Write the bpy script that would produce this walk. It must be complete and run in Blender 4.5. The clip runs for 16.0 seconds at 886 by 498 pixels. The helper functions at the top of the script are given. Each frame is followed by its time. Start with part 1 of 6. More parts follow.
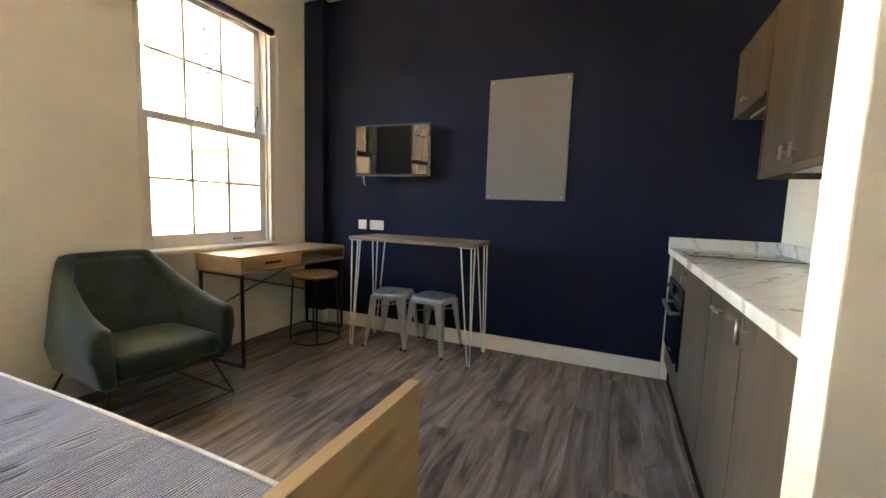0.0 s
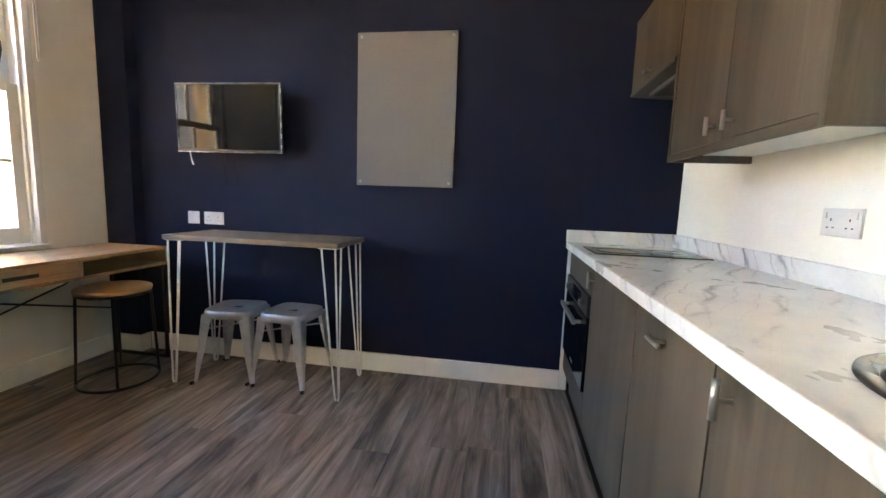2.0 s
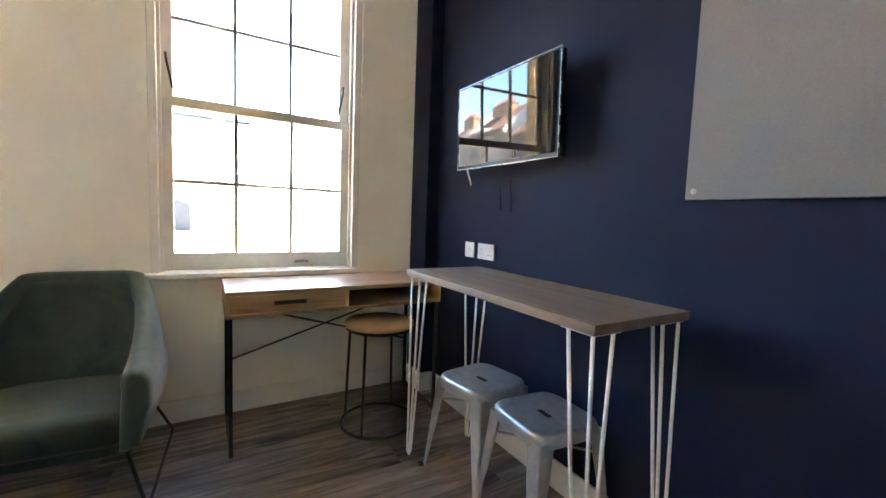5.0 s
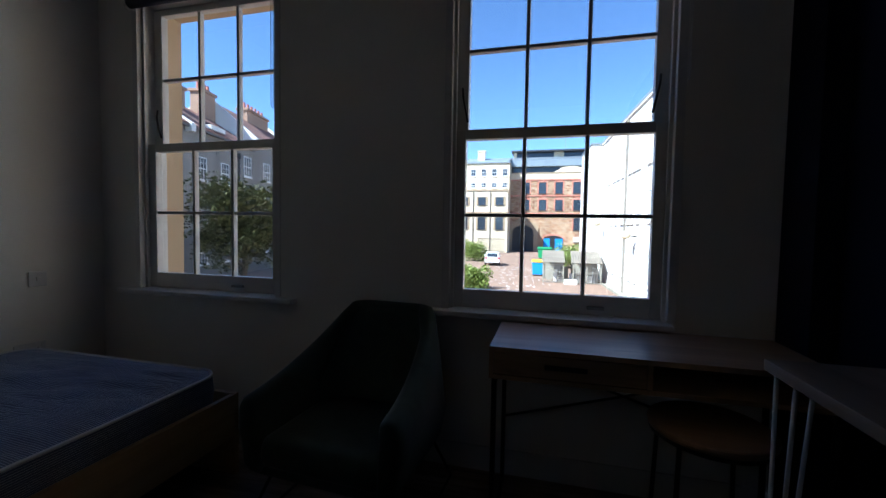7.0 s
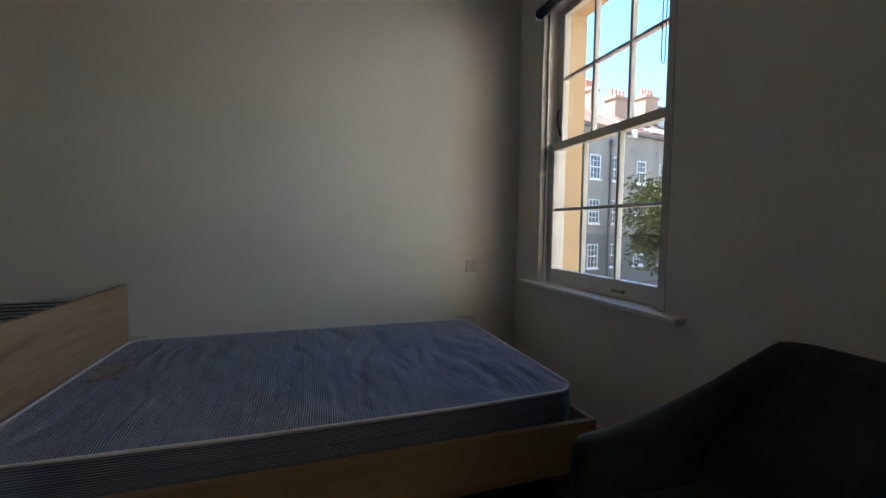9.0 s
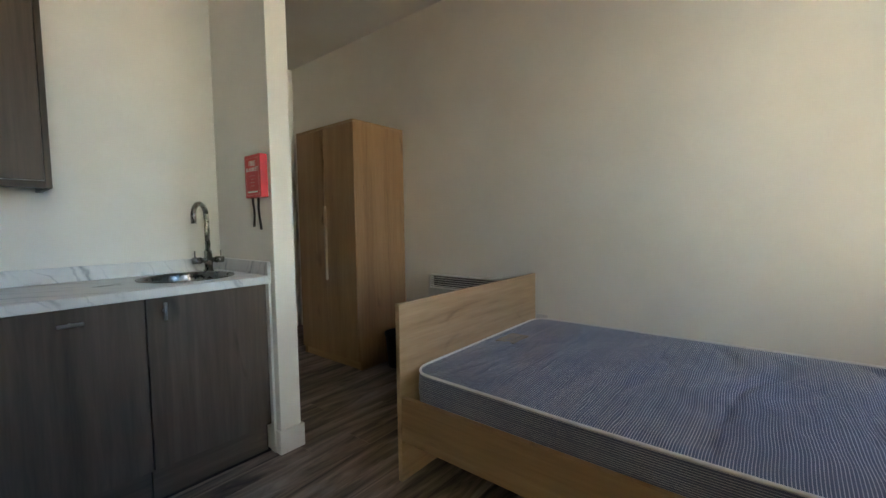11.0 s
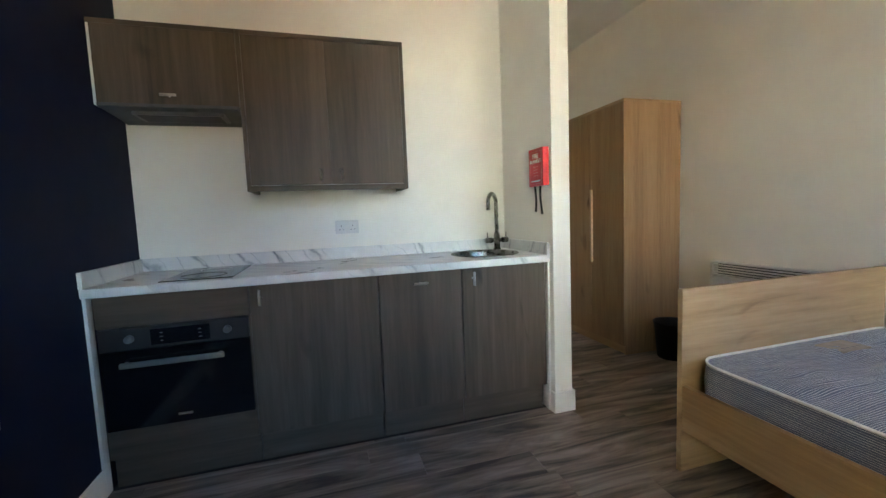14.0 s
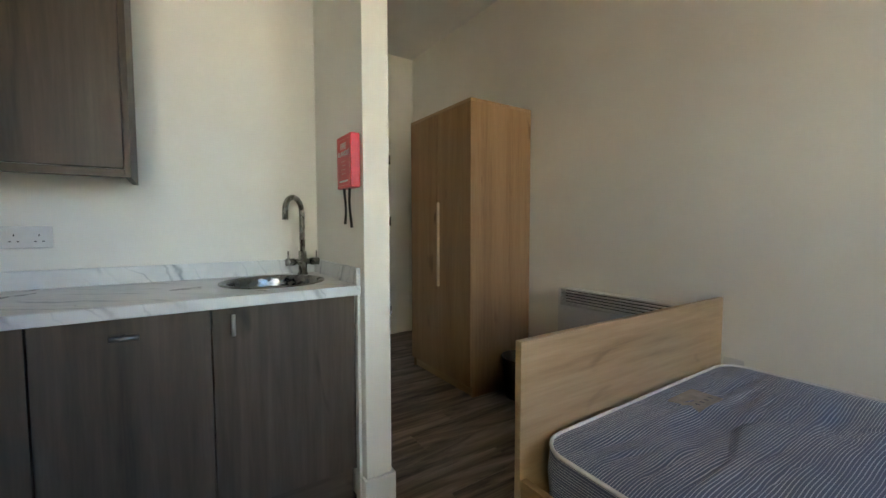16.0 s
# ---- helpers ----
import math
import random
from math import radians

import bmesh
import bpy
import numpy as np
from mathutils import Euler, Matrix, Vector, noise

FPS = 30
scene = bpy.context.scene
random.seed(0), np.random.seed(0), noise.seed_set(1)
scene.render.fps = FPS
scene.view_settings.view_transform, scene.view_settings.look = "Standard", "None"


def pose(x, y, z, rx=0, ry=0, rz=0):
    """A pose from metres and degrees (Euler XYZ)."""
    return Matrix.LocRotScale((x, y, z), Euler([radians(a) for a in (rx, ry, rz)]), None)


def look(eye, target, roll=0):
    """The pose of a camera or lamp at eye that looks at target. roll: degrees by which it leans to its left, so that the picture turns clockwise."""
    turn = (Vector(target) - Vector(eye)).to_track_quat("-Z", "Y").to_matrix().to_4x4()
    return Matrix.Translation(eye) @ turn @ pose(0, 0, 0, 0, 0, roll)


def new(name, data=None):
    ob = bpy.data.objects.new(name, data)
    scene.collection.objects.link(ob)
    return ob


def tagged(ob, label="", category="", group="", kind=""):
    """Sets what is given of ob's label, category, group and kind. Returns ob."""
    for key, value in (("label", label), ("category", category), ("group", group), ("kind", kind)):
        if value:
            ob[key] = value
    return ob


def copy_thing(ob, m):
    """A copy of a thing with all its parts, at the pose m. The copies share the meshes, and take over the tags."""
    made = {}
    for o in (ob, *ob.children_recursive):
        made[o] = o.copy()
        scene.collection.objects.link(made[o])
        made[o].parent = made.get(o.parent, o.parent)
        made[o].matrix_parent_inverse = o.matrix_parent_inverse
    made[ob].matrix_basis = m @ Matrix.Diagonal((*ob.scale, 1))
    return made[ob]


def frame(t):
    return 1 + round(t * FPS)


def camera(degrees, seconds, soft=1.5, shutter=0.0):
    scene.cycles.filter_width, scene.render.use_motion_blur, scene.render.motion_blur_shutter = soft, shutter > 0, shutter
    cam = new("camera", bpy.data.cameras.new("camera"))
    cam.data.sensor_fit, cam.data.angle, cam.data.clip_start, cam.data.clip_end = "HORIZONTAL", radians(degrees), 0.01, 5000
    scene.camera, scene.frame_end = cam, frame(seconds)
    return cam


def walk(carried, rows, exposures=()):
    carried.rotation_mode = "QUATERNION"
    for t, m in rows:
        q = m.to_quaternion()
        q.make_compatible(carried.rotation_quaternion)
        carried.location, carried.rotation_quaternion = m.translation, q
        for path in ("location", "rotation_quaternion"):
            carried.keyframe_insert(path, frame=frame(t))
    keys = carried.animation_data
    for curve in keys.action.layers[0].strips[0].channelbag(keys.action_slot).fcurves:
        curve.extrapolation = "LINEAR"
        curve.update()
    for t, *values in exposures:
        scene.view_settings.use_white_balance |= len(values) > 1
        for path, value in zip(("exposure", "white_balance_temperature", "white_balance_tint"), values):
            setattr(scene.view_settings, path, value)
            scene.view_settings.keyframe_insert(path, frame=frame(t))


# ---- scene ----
# ---- camera ----
cam = camera(95.6, 16.0)
PATH = [
    (0, (0.216, 0.104, 1.18), (-0.569, 1.931, 0.97), 1.9),
    (0.5, (0.212, 0.201, 1.169), (-0.41, 2.091, 0.965), 2.0),
    (1, (0.284, 0.379, 1.177), (-0.22, 2.305, 0.985), 1.9),
    (1.5, (0.28, 0.56, 1.183), (-0.108, 2.509, 0.963), 2.0),
    (2, (0.177, 0.751, 1.179), (-0.118, 2.714, 0.933), 2.1),
    (2.5, (0.111, 0.927, 1.158), (-0.201, 2.883, 0.881), 2.5),
    (3, (0.098, 1.174, 1.143), (-0.415, 3.089, 0.878), 2.6),
    (3.2, (0.089, 1.26, 1.164), (-0.518, 3.148, 0.905), 2.6),
    (5.3, (-0.159, 1.996, 1.168), (-1.983, 2.806, 1.037), 1.8),
    (5.5, (-0.248, 1.982, 1.17), (-2.127, 2.66, 1.056), 1.5),
    (6, (-0.405, 2.025, 1.205), (-2.383, 2.304, 1.103), 1.1),
    (6.5, (-0.521, 2.124, 1.21), (-2.515, 2.009, 1.12), 1.0),
    (7, (-0.597, 2.245, 1.229), (-2.531, 1.745, 1.135), 1.0),
    (7.5, (-0.733, 2.232, 1.207), (-2.521, 1.341, 1.104), 1.1),
    (8, (-0.888, 2.144, 1.215), (-2.414, 0.857, 1.097), 1.2),
    (8.5, (-0.98, 2.097, 1.216), (-2.124, 0.462, 1.087), 1.0),
    (9, (-1.134, 2.113, 1.192), (-1.756, 0.216, 1.079), 0.7),
    (9.5, (-1.186, 2.085, 1.183), (-1.276, 0.091, 1.073), 0.5),
    (10, (-1.261, 1.976, 1.178), (-0.808, 0.032, 1.064), -0.0),
    (12.3, (-1.577, 2.24, 1.233), (0.206, 1.341, 1.115), -2.3),
    (12.5, (-1.581, 2.261, 1.222), (0.244, 1.452, 1.108), -2.6),
    (13, (-1.572, 2.291, 1.216), (0.318, 1.648, 1.091), -2.9),
    (13.5, (-1.558, 2.283, 1.207), (0.36, 1.733, 1.067), -2.8),
    (14, (-1.507, 2.263, 1.21), (0.406, 1.706, 1.037), -2.3),
    (14.5, (-1.397, 2.206, 1.19), (0.479, 1.532, 1.023), -1.6),
    (15, (-1.222, 2.099, 1.201), (0.548, 1.181, 1.045), -0.9),
    (15.5, (-1.116, 1.92, 1.188), (0.567, 0.846, 1.054), -0.5),
    (16, (-1.008, 1.645, 1.192), (0.655, 0.54, 1.079), -0.1),
]
walk(cam, [(t, look(eye, target, roll)) for t, eye, target, roll in PATH], exposures=[
    (0.0, 6.5, 9000, 0), (1.0, 6.5, 8800, 3), (1.5, 6.55, 8400, 4), (2.5, 6.9, 8100, 3), (3.2, 6.95, 7800, 2), (5.5, 6.7, 6750, -1), (6.0, 5.4, 6200, -1), (6.5, 3.05, 5750, 5), (7.0, 2.0, 5250, 3),
    (7.5, 1.6, 5250, 2), (8.0, 1.5, 5350, 7), (8.5, 2.4, 5700, 3), (9.0, 3.5, 5950, -2), (9.5, 4.2, 6050, -4), (10.0, 4.4, 6450, -3), (12.3, 5.3, 6750, -3),
    (14.0, 5.5, 6800, -3), (15.3, 5.4, 6800, -3), (16.0, 5.0, 6850, -3)])

# ---- daylight ----
SUN_EL, SUN_AZ = 46.0, 138.0          # degrees above the horizon; clockwise from +y
world = bpy.data.worlds.new("world")
scene.world = world
world.use_nodes = True
_n = world.node_tree.nodes
sky = _n.new("ShaderNodeTexSky")
sky.sky_type, sky.sun_disc = "NISHITA", False
sky.sun_elevation, sky.sun_rotation = radians(SUN_EL), radians(SUN_AZ)
sky.air_density, sky.dust_density, sky.ozone_density = 0.75, 0.0, 3.0
sky.altitude = 1500
_n["Background"].inputs["Strength"].default_value = 0.085
world.node_tree.links.new(sky.outputs[0], _n["Background"].inputs["Color"])
_s = bpy.data.lights.new("sun", "SUN")
_s.energy, _s.angle, _s.color = 4.4, radians(0.5), (1.0, 0.95, 0.87)
sun = new("sun", _s)
_v = Vector((math.sin(radians(SUN_AZ)) * math.cos(radians(SUN_EL)), math.cos(radians(SUN_AZ)) * math.cos(radians(SUN_EL)), math.sin(radians(SUN_EL))))
sun.matrix_world = look(_v * 60, (0, 0, 0))


# ---- materials ----
class Nodes:
    """A small helper for node trees."""

    def __init__(self, name, rough=0.5, metal=0.0, spec=0.5):
        self.m = bpy.data.materials.new(name)
        self.m.use_nodes = True
        self.t = self.m.node_tree
        self.b = self.t.nodes["Principled BSDF"]
        self.b.inputs["Roughness"].default_value = rough
        self.b.inputs["Metallic"].default_value = metal
        self.b.inputs["Specular IOR Level"].default_value = spec

    def add(self, kind, **kw):
        n = self.t.nodes.new("ShaderNode" + kind)
        for k, v in kw.items():
            n.inputs[k].default_value = v
        return n

    def link(self, a, b):
        self.t.links.new(a, b)

    def coords(self, scale=(1, 1, 1), shift=False, rot=(0, 0, 0)):
        c = self.add("TexCoord")
        p = self.add("Mapping", Scale=scale, Rotation=rot)
        self.link(c.outputs["Object"], p.inputs["Vector"])
        if shift:
            o = self.add("ObjectInfo")
            f = self.add("VectorMath")
            f.operation = "SCALE"
            f.inputs[0].default_value = (37.0, 23.0, 11.0)
            self.link(o.outputs["Random"], f.inputs["Scale"])
            self.link(f.outputs[0], p.inputs["Location"])
        return p.outputs[0]

    def noise(self, vec, scale, detail=4, rough=0.55, dist=0.0):
        n = self.add("TexNoise", Scale=scale, Detail=detail, Roughness=rough, Distortion=dist)
        self.link(vec, n.inputs["Vector"])
        return n.outputs["Fac"]

    def ramp(self, fac, stops):
        r = self.add("ValToRGB")
        e = r.color_ramp.elements
        while len(e) < len(stops):
            e.new(0.5)
        for el, (p, c) in zip(e, stops):
            el.position, el.color = p, (*c, 1)
        self.link(fac, r.inputs[0])
        return r.outputs[0]

    def mix(self, fac, a, b, kind="MIX"):
        n = self.t.nodes.new("ShaderNodeMix")
        n.data_type, n.blend_type = "RGBA", kind
        for s, v in ((n.inputs[0], fac), (n.inputs[6], a), (n.inputs[7], b)):
            if isinstance(v, (int, float)):
                s.default_value = v
            elif isinstance(v, tuple):
                s.default_value = (*v, 1)
            else:
                self.link(v, s)
        return n.outputs[2]

    def math(self, op, a, b=0.5):
        n = self.t.nodes.new("ShaderNodeMath")
        n.operation = op
        for s, v in zip(n.inputs, (a, b)):
            if isinstance(v, (int, float)):
                s.default_value = v
            else:
                self.link(v, s)
        return n.outputs[0]

    def color(self, c):
        self.link(c, self.b.inputs["Base Color"])

    def rough(self, fac, lo, hi):
        n = self.add("MapRange")
        n.inputs[3].default_value, n.inputs[4].default_value = lo, hi
        self.link(fac, n.inputs[0])
        self.link(n.outputs[0], self.b.inputs["Roughness"])

    def bump(self, fac, strength=0.1, dist=0.002):
        n = self.add("Bump", Strength=strength, Distance=dist)
        self.link(fac, n.inputs["Height"])
        self.link(n.outputs[0], self.b.inputs["Normal"])


def paint(name, c, rough=0.75, vary=0.06, bump=0.12, grain=180.0, spec=0.5):
    """Rolled wall paint: faint mottling, roller stipple."""
    n = Nodes(name, rough, 0.0, spec)
    v = n.coords()
    big = n.noise(v, 1.3, 3)
    lo, hi = tuple(x * (1 - vary) for x in c), tuple(min(1, x * (1 + vary)) for x in c)
    n.color(n.ramp(big, [(0.3, lo), (0.7, hi)]))
    n.bump(n.noise(v, grain, 2), bump, 0.0008)
    n.rough(n.noise(v, 5.0, 3), rough - 0.08, min(1, rough + 0.08))
    return n.m


def plain(name, c, rough=0.4, metal=0.0, vary=0.08, scale=30.0, bump=0.03):
    """Painted, moulded or metal parts: fine variation and handling marks."""
    n = Nodes(name, rough, metal)
    v = n.coords()
    f = n.noise(v, scale, 3)
    n.color(n.ramp(f, [(0.3, tuple(x * (1 - vary) for x in c)), (0.7, tuple(min(1, x * (1 + vary)) for x in c))]))
    n.rough(n.noise(v, scale * 0.3, 4), max(0.03, rough - 0.08), min(1, rough + 0.1))
    n.bump(f, bump, 0.0005)
    return n.m


def wood(name, dark, mid, light, axis="z", rough=0.5, shift=True, width=9.0, contrast=1.0, knots=True, spec=0.5):
    """Wood-grain board: long streaks along one axis, fine pores, a few knots."""
    n = Nodes(name, rough, 0.0, spec)
    k = {"x": 0, "y": 1, "z": 2}[axis]
    s = [1.0, 1.0, 1.0]
    s[k] = 0.06
    v = n.coords(tuple(s), shift)
    broad = n.noise(v, width, 3, 0.6, 0.6)
    fine = n.noise(v, width * 9, 4, 0.65, 0.3)
    mixd = n.mix(0.35 * contrast, broad, fine)
    col = n.ramp(mixd, [(0.32, dark), (0.5, mid), (0.68, light)])
    if knots:
        s2 = [1.0, 1.0, 1.0]
        s2[k] = 0.35
        kn = n.noise(n.coords(tuple(s2), shift), 7.0, 2, 0.4, 1.0)
        col = n.mix(n.ramp(kn, [(0.66, (0, 0, 0)), (0.78, (0.75, 0.75, 0.75))]), col, tuple(x * 0.55 for x in dark))
    n.color(col)
    n.rough(fine, rough - 0.1, rough + 0.12)
    n.bump(fine, 0.12, 0.0006)
    return n.m


def plank_mat():
    n = Nodes("vinyl_plank", 0.42)
    v = n.coords((1, 0.11, 1), True)
    broad = n.noise(v, 10.0, 5, 0.6, 1.6)
    v1 = n.coords((1, 0.04, 1), True)
    fine = n.noise(v1, 95.0, 4, 0.65, 0.4)
    v2 = n.coords((1, 0.3, 1), True)
    patch = n.noise(v2, 7.0, 4, 0.55, 2.0)
    f = n.mix(0.15, broad, fine)
    col = n.ramp(f, [(0.36, (0.05, 0.040, 0.037)), (0.47, (0.17, 0.132, 0.112)), (0.54, (0.245, 0.196, 0.168)), (0.66, (0.37, 0.305, 0.266))])
    col = n.mix(n.ramp(patch, [(0.54, (0, 0, 0)), (0.74, (0.48, 0.48, 0.48))]), col, (0.062, 0.052, 0.052))
    o = n.add("ObjectInfo")
    tone = n.ramp(o.outputs["Random"], [(0.0, (0.90, 0.89, 0.90)), (1.0, (1.09, 1.07, 1.05))])
    n.color(n.mix(1.0, col, tone, "MULTIPLY"))
    n.rough(fine, 0.42, 0.6)
    n.bump(fine, 0.1, 0.0005)
    return n.m


def marble_mat():
    n = Nodes("marble_laminate", 0.28)
    v = n.coords((1, 1, 1), False, (0.3, 0.2, 0.65))
    warp = n.noise(v, 2.2, 5, 0.6)
    w = n.add("TexWave", Scale=2.6, Distortion=5.0, Detail=4.0)
    w.inputs["Detail Scale"].default_value = 1.3
    n.link(v, w.inputs["Vector"])
    w2 = n.add("TexWave", Scale=6.0, Distortion=7.0, Detail=5.0)
    w2.inputs["Detail Scale"].default_value = 0.9
    n.link(v, w2.inputs["Vector"])
    a = n.ramp(w.outputs["Fac"], [(0.0, (0.75, 0.75, 0.75)), (0.035, (0.22, 0.22, 0.22)), (0.14, (0, 0, 0))])
    b = n.ramp(w2.outputs["Fac"], [(0.0, (0.4, 0.4, 0.4)), (0.04, (0, 0, 0))])
    m = n.ramp(warp, [(0.45, (0, 0, 0)), (0.6, (1, 1, 1))])
    veins = n.mix(1.0, n.mix(1.0, a, b, "ADD"), m, "MULTIPLY")
    base = n.ramp(n.noise(v, 6.0, 3), [(0.3, (0.60, 0.61, 0.61)), (0.7, (0.74, 0.74, 0.73))])
    n.color(n.mix(veins, base, (0.2, 0.22, 0.25)))
    n.rough(warp, 0.22, 0.36)
    return n.m


def ticking_mat(name, axis):
    """Blue and white striped mattress ticking; the stripes run square to the given axis."""
    n = Nodes(name, 0.85)
    v = n.coords()
    wob = n.noise(v, 2.6, 1)
    sep = n.add("SeparateXYZ")
    n.link(v, sep.inputs[0])
    u = sep.outputs[axis]
    u = n.math("ADD", u, n.math("MULTIPLY", wob, 0.045 if axis == "X" else 0.006))
    s = n.math("SINE", n.math("MULTIPLY", u, 2 * math.pi / 0.0082), 0)
    s2 = n.math("SINE", n.math("MULTIPLY", u, 2 * math.pi / 0.049), 0)
    fine = n.noise(v, 260.0, 2)
    dark = n.ramp(fine, [(0.3, (0.075, 0.092, 0.155)), (0.7, (0.115, 0.138, 0.215))])
    worn = n.noise(v, 4.5, 4, 0.6, 0.8)
    amount = n.mix(1.0, n.ramp(s, [(0.62, (0, 0, 0)), (0.86, (1, 1, 1))]), n.ramp(worn, [(0.35, (1, 1, 1)), (0.65, (0.62, 0.62, 0.62))]), "MULTIPLY")
    col = n.mix(amount, dark, (0.60, 0.63, 0.70))
    col = n.mix(n.ramp(s2, [(0.8, (0, 0, 0)), (0.95, (0.35, 0.35, 0.35))]), col, (0.07, 0.09, 0.17))
    n.color(col)
    n.b.inputs["Sheen Weight"].default_value = 0.2
    n.bump(fine, 0.25, 0.001)
    return n.m


def fabric_mat():
    n = Nodes("green_velvet", 0.9)
    v = n.coords()
    nap = n.noise(v, 7.0, 4, 0.6, 0.8)
    n.color(n.ramp(nap, [(0.3, (0.020, 0.034, 0.029)), (0.7, (0.038, 0.062, 0.052))]))
    n.b.inputs["Sheen Weight"].default_value = 0.25
    n.b.inputs["Sheen Roughness"].default_value = 0.4
    n.bump(n.noise(v, 420.0, 2), 0.3, 0.001)
    return n.m


def glass_mat():
    n = Nodes("window_glass", 0.02)
    t = n.t
    tr = n.add("BsdfTransparent")
    gl = n.add("BsdfGlossy", Roughness=0.02)
    lw = n.add("LayerWeight", Blend=0.5)
    fr = n.math("ADD", n.math("MULTIPLY", n.math("POWER", lw.outputs["Facing"], 5.0), 0.6), 0.05)
    mx = n.add("MixShader")
    n.link(fr, mx.inputs[0])
    n.link(tr.outputs[0], mx.inputs[1])
    n.link(gl.outputs[0], mx.inputs[2])
    n.link(mx.outputs[0], t.nodes["Material Output"].inputs["Surface"])
    return n.m


def masonry(name, c1, c2, mortar, bw, bh, rot=(0, 0, 0), rough=0.9):
    """Far masonry, too small to pick apart."""
    n = Nodes(name, rough)
    v = n.coords((1, 1, 1), False, rot)
    b = n.add("TexBrick", Scale=1.0)
    b.inputs["Color1"].default_value, b.inputs["Color2"].default_value, b.inputs["Mortar"].default_value = (*c1, 1), (*c2, 1), (*mortar, 1)
    b.inputs["Brick Width"].default_value, b.inputs["Row Height"].default_value, b.inputs["Mortar Size"].default_value = bw, bh, bh * 0.09
    n.link(v, b.inputs["Vector"])
    st = n.noise(v, 0.8, 5)
    n.color(n.mix(n.ramp(st, [(0.4, (0, 0, 0)), (0.75, (0.5, 0.5, 0.5))]), b.outputs[0], tuple(x * 0.6 for x in c1)))
    n.bump(b.outputs[1], 0.3, 0.01)
    return n.m


def rubble(name):
    """Far rubble-stone walling in mixed browns and reds, with pale joints."""
    n = Nodes(name, 0.9)
    v = n.coords((1.9, 1.9, 3.4))
    c = n.add("TexVoronoi", Scale=1.0)
    n.link(v, c.inputs["Vector"])
    sep = n.add("SeparateColor")
    n.link(c.outputs["Color"], sep.inputs[0])
    stone = n.ramp(sep.outputs[0], [(0.0, (0.19, 0.085, 0.05)), (0.35, (0.29, 0.165, 0.09)), (0.7, (0.37, 0.245, 0.145)), (1.0, (0.48, 0.36, 0.24))])
    edge = n.ramp(c.outputs["Distance"], [(0.42, (0, 0, 0)), (0.62, (0.7, 0.7, 0.7))])
    st = n.noise(n.coords((1, 1, 0.3)), 0.5, 5)
    n.color(n.mix(1.0, n.mix(edge, stone, (0.36, 0.27, 0.18)), n.ramp(st, [(0.3, (0.75, 0.72, 0.7)), (0.7, (1.1, 1.08, 1.05))]), "MULTIPLY"))
    n.bump(c.outputs["Distance"], 0.4, 0.03)
    return n.m


def render_coat(name, c, dirt=0.25, rough=0.85):
    """Weathered outside render or stucco with runs of grime."""
    n = Nodes(name, rough)
    a = n.noise(n.coords((1, 1, 0.15)), 0.9, 5)
    f = n.noise(n.coords(), 14.0, 4)
    col = n.ramp(n.mix(0.25, a, f), [(0.3, tuple(x * (1 - dirt) for x in c)), (0.65, c)])
    n.color(col)
    n.bump(f, 0.2, 0.004)
    return n.m


def leaf_mat(name, c1, c2):
    n = Nodes(name, 0.6)
    g = n.add("NewGeometry")
    n.color(n.ramp(g.outputs["Random Per Island"], [(0.0, c1), (1.0, c2)]))
    return n.m


WALL = paint("off_white_paint", (0.82, 0.80, 0.74))
CEIL = paint("ceiling_white", (0.80, 0.79, 0.76), 0.85)
NAVY = paint("navy_paint", (0.0043, 0.0073, 0.0268), 0.7, 0.12, 0.12, 180.0, 0.22)
GLOSSW = plain("white_gloss", (0.78, 0.77, 0.73), 0.35, 0, 0.04, 6.0)
SASHW = plain("sash_white", (0.72, 0.71, 0.68), 0.4, 0, 0.06, 9.0)
PLANK = plank_mat()
SUBFLOOR = plain("underlay", (0.03, 0.025, 0.022), 0.9)
GREYOAK = wood("grey_oak_laminate", (0.046, 0.034, 0.0236), (0.084, 0.0625, 0.0448), (0.127, 0.097, 0.070), "z", 0.46, True, 6.0, 1.0, True, 0.3)
GREYOAK_Y = wood("grey_oak_edge", (0.046, 0.034, 0.0236), (0.084, 0.0625, 0.0448), (0.127, 0.097, 0.070), "y", 0.46, True, 6.0, 1.0, True, 0.3)
OAK = wood("light_oak_laminate", (0.255, 0.150, 0.077), (0.345, 0.215, 0.115), (0.42, 0.28, 0.16), "z", 0.45, True, 8.0)
OAK_Y = wood("light_oak_long", (0.23, 0.145, 0.075), (0.38, 0.26, 0.145), (0.48, 0.35, 0.215), "y", 0.45, True, 7.0)
OAK_X = wood("light_oak_rail", (0.27, 0.17, 0.085), (0.38, 0.255, 0.135), (0.47, 0.335, 0.195), "x", 0.45, True, 7.0)
DESKOAK = wood("desk_oak", (0.25, 0.14, 0.075), (0.37, 0.22, 0.12), (0.47, 0.30, 0.18), "y", 0.38, True, 8.0)
BAROAK = wood("bar_oak", (0.105, 0.069, 0.047), (0.20, 0.137, 0.094), (0.285, 0.205, 0.143), "x", 0.38, True, 8.0)
PALEOAK = plain("pale_oak_grip", (0.50, 0.385, 0.26), 0.5)
MARBLE = marble_mat()
TICK_TOP = ticking_mat("ticking_top", "X")
TICK_SIDE = ticking_mat("ticking_side", "Z")
PIPING = plain("white_piping", (0.72, 0.72, 0.72), 0.8)
VELVET = fabric_mat()
BLACKM = plain("black_metal", (0.018, 0.018, 0.02), 0.45, 0.3)
WHITEM = plain("white_powder_coat", (0.74, 0.73, 0.70), 0.4)
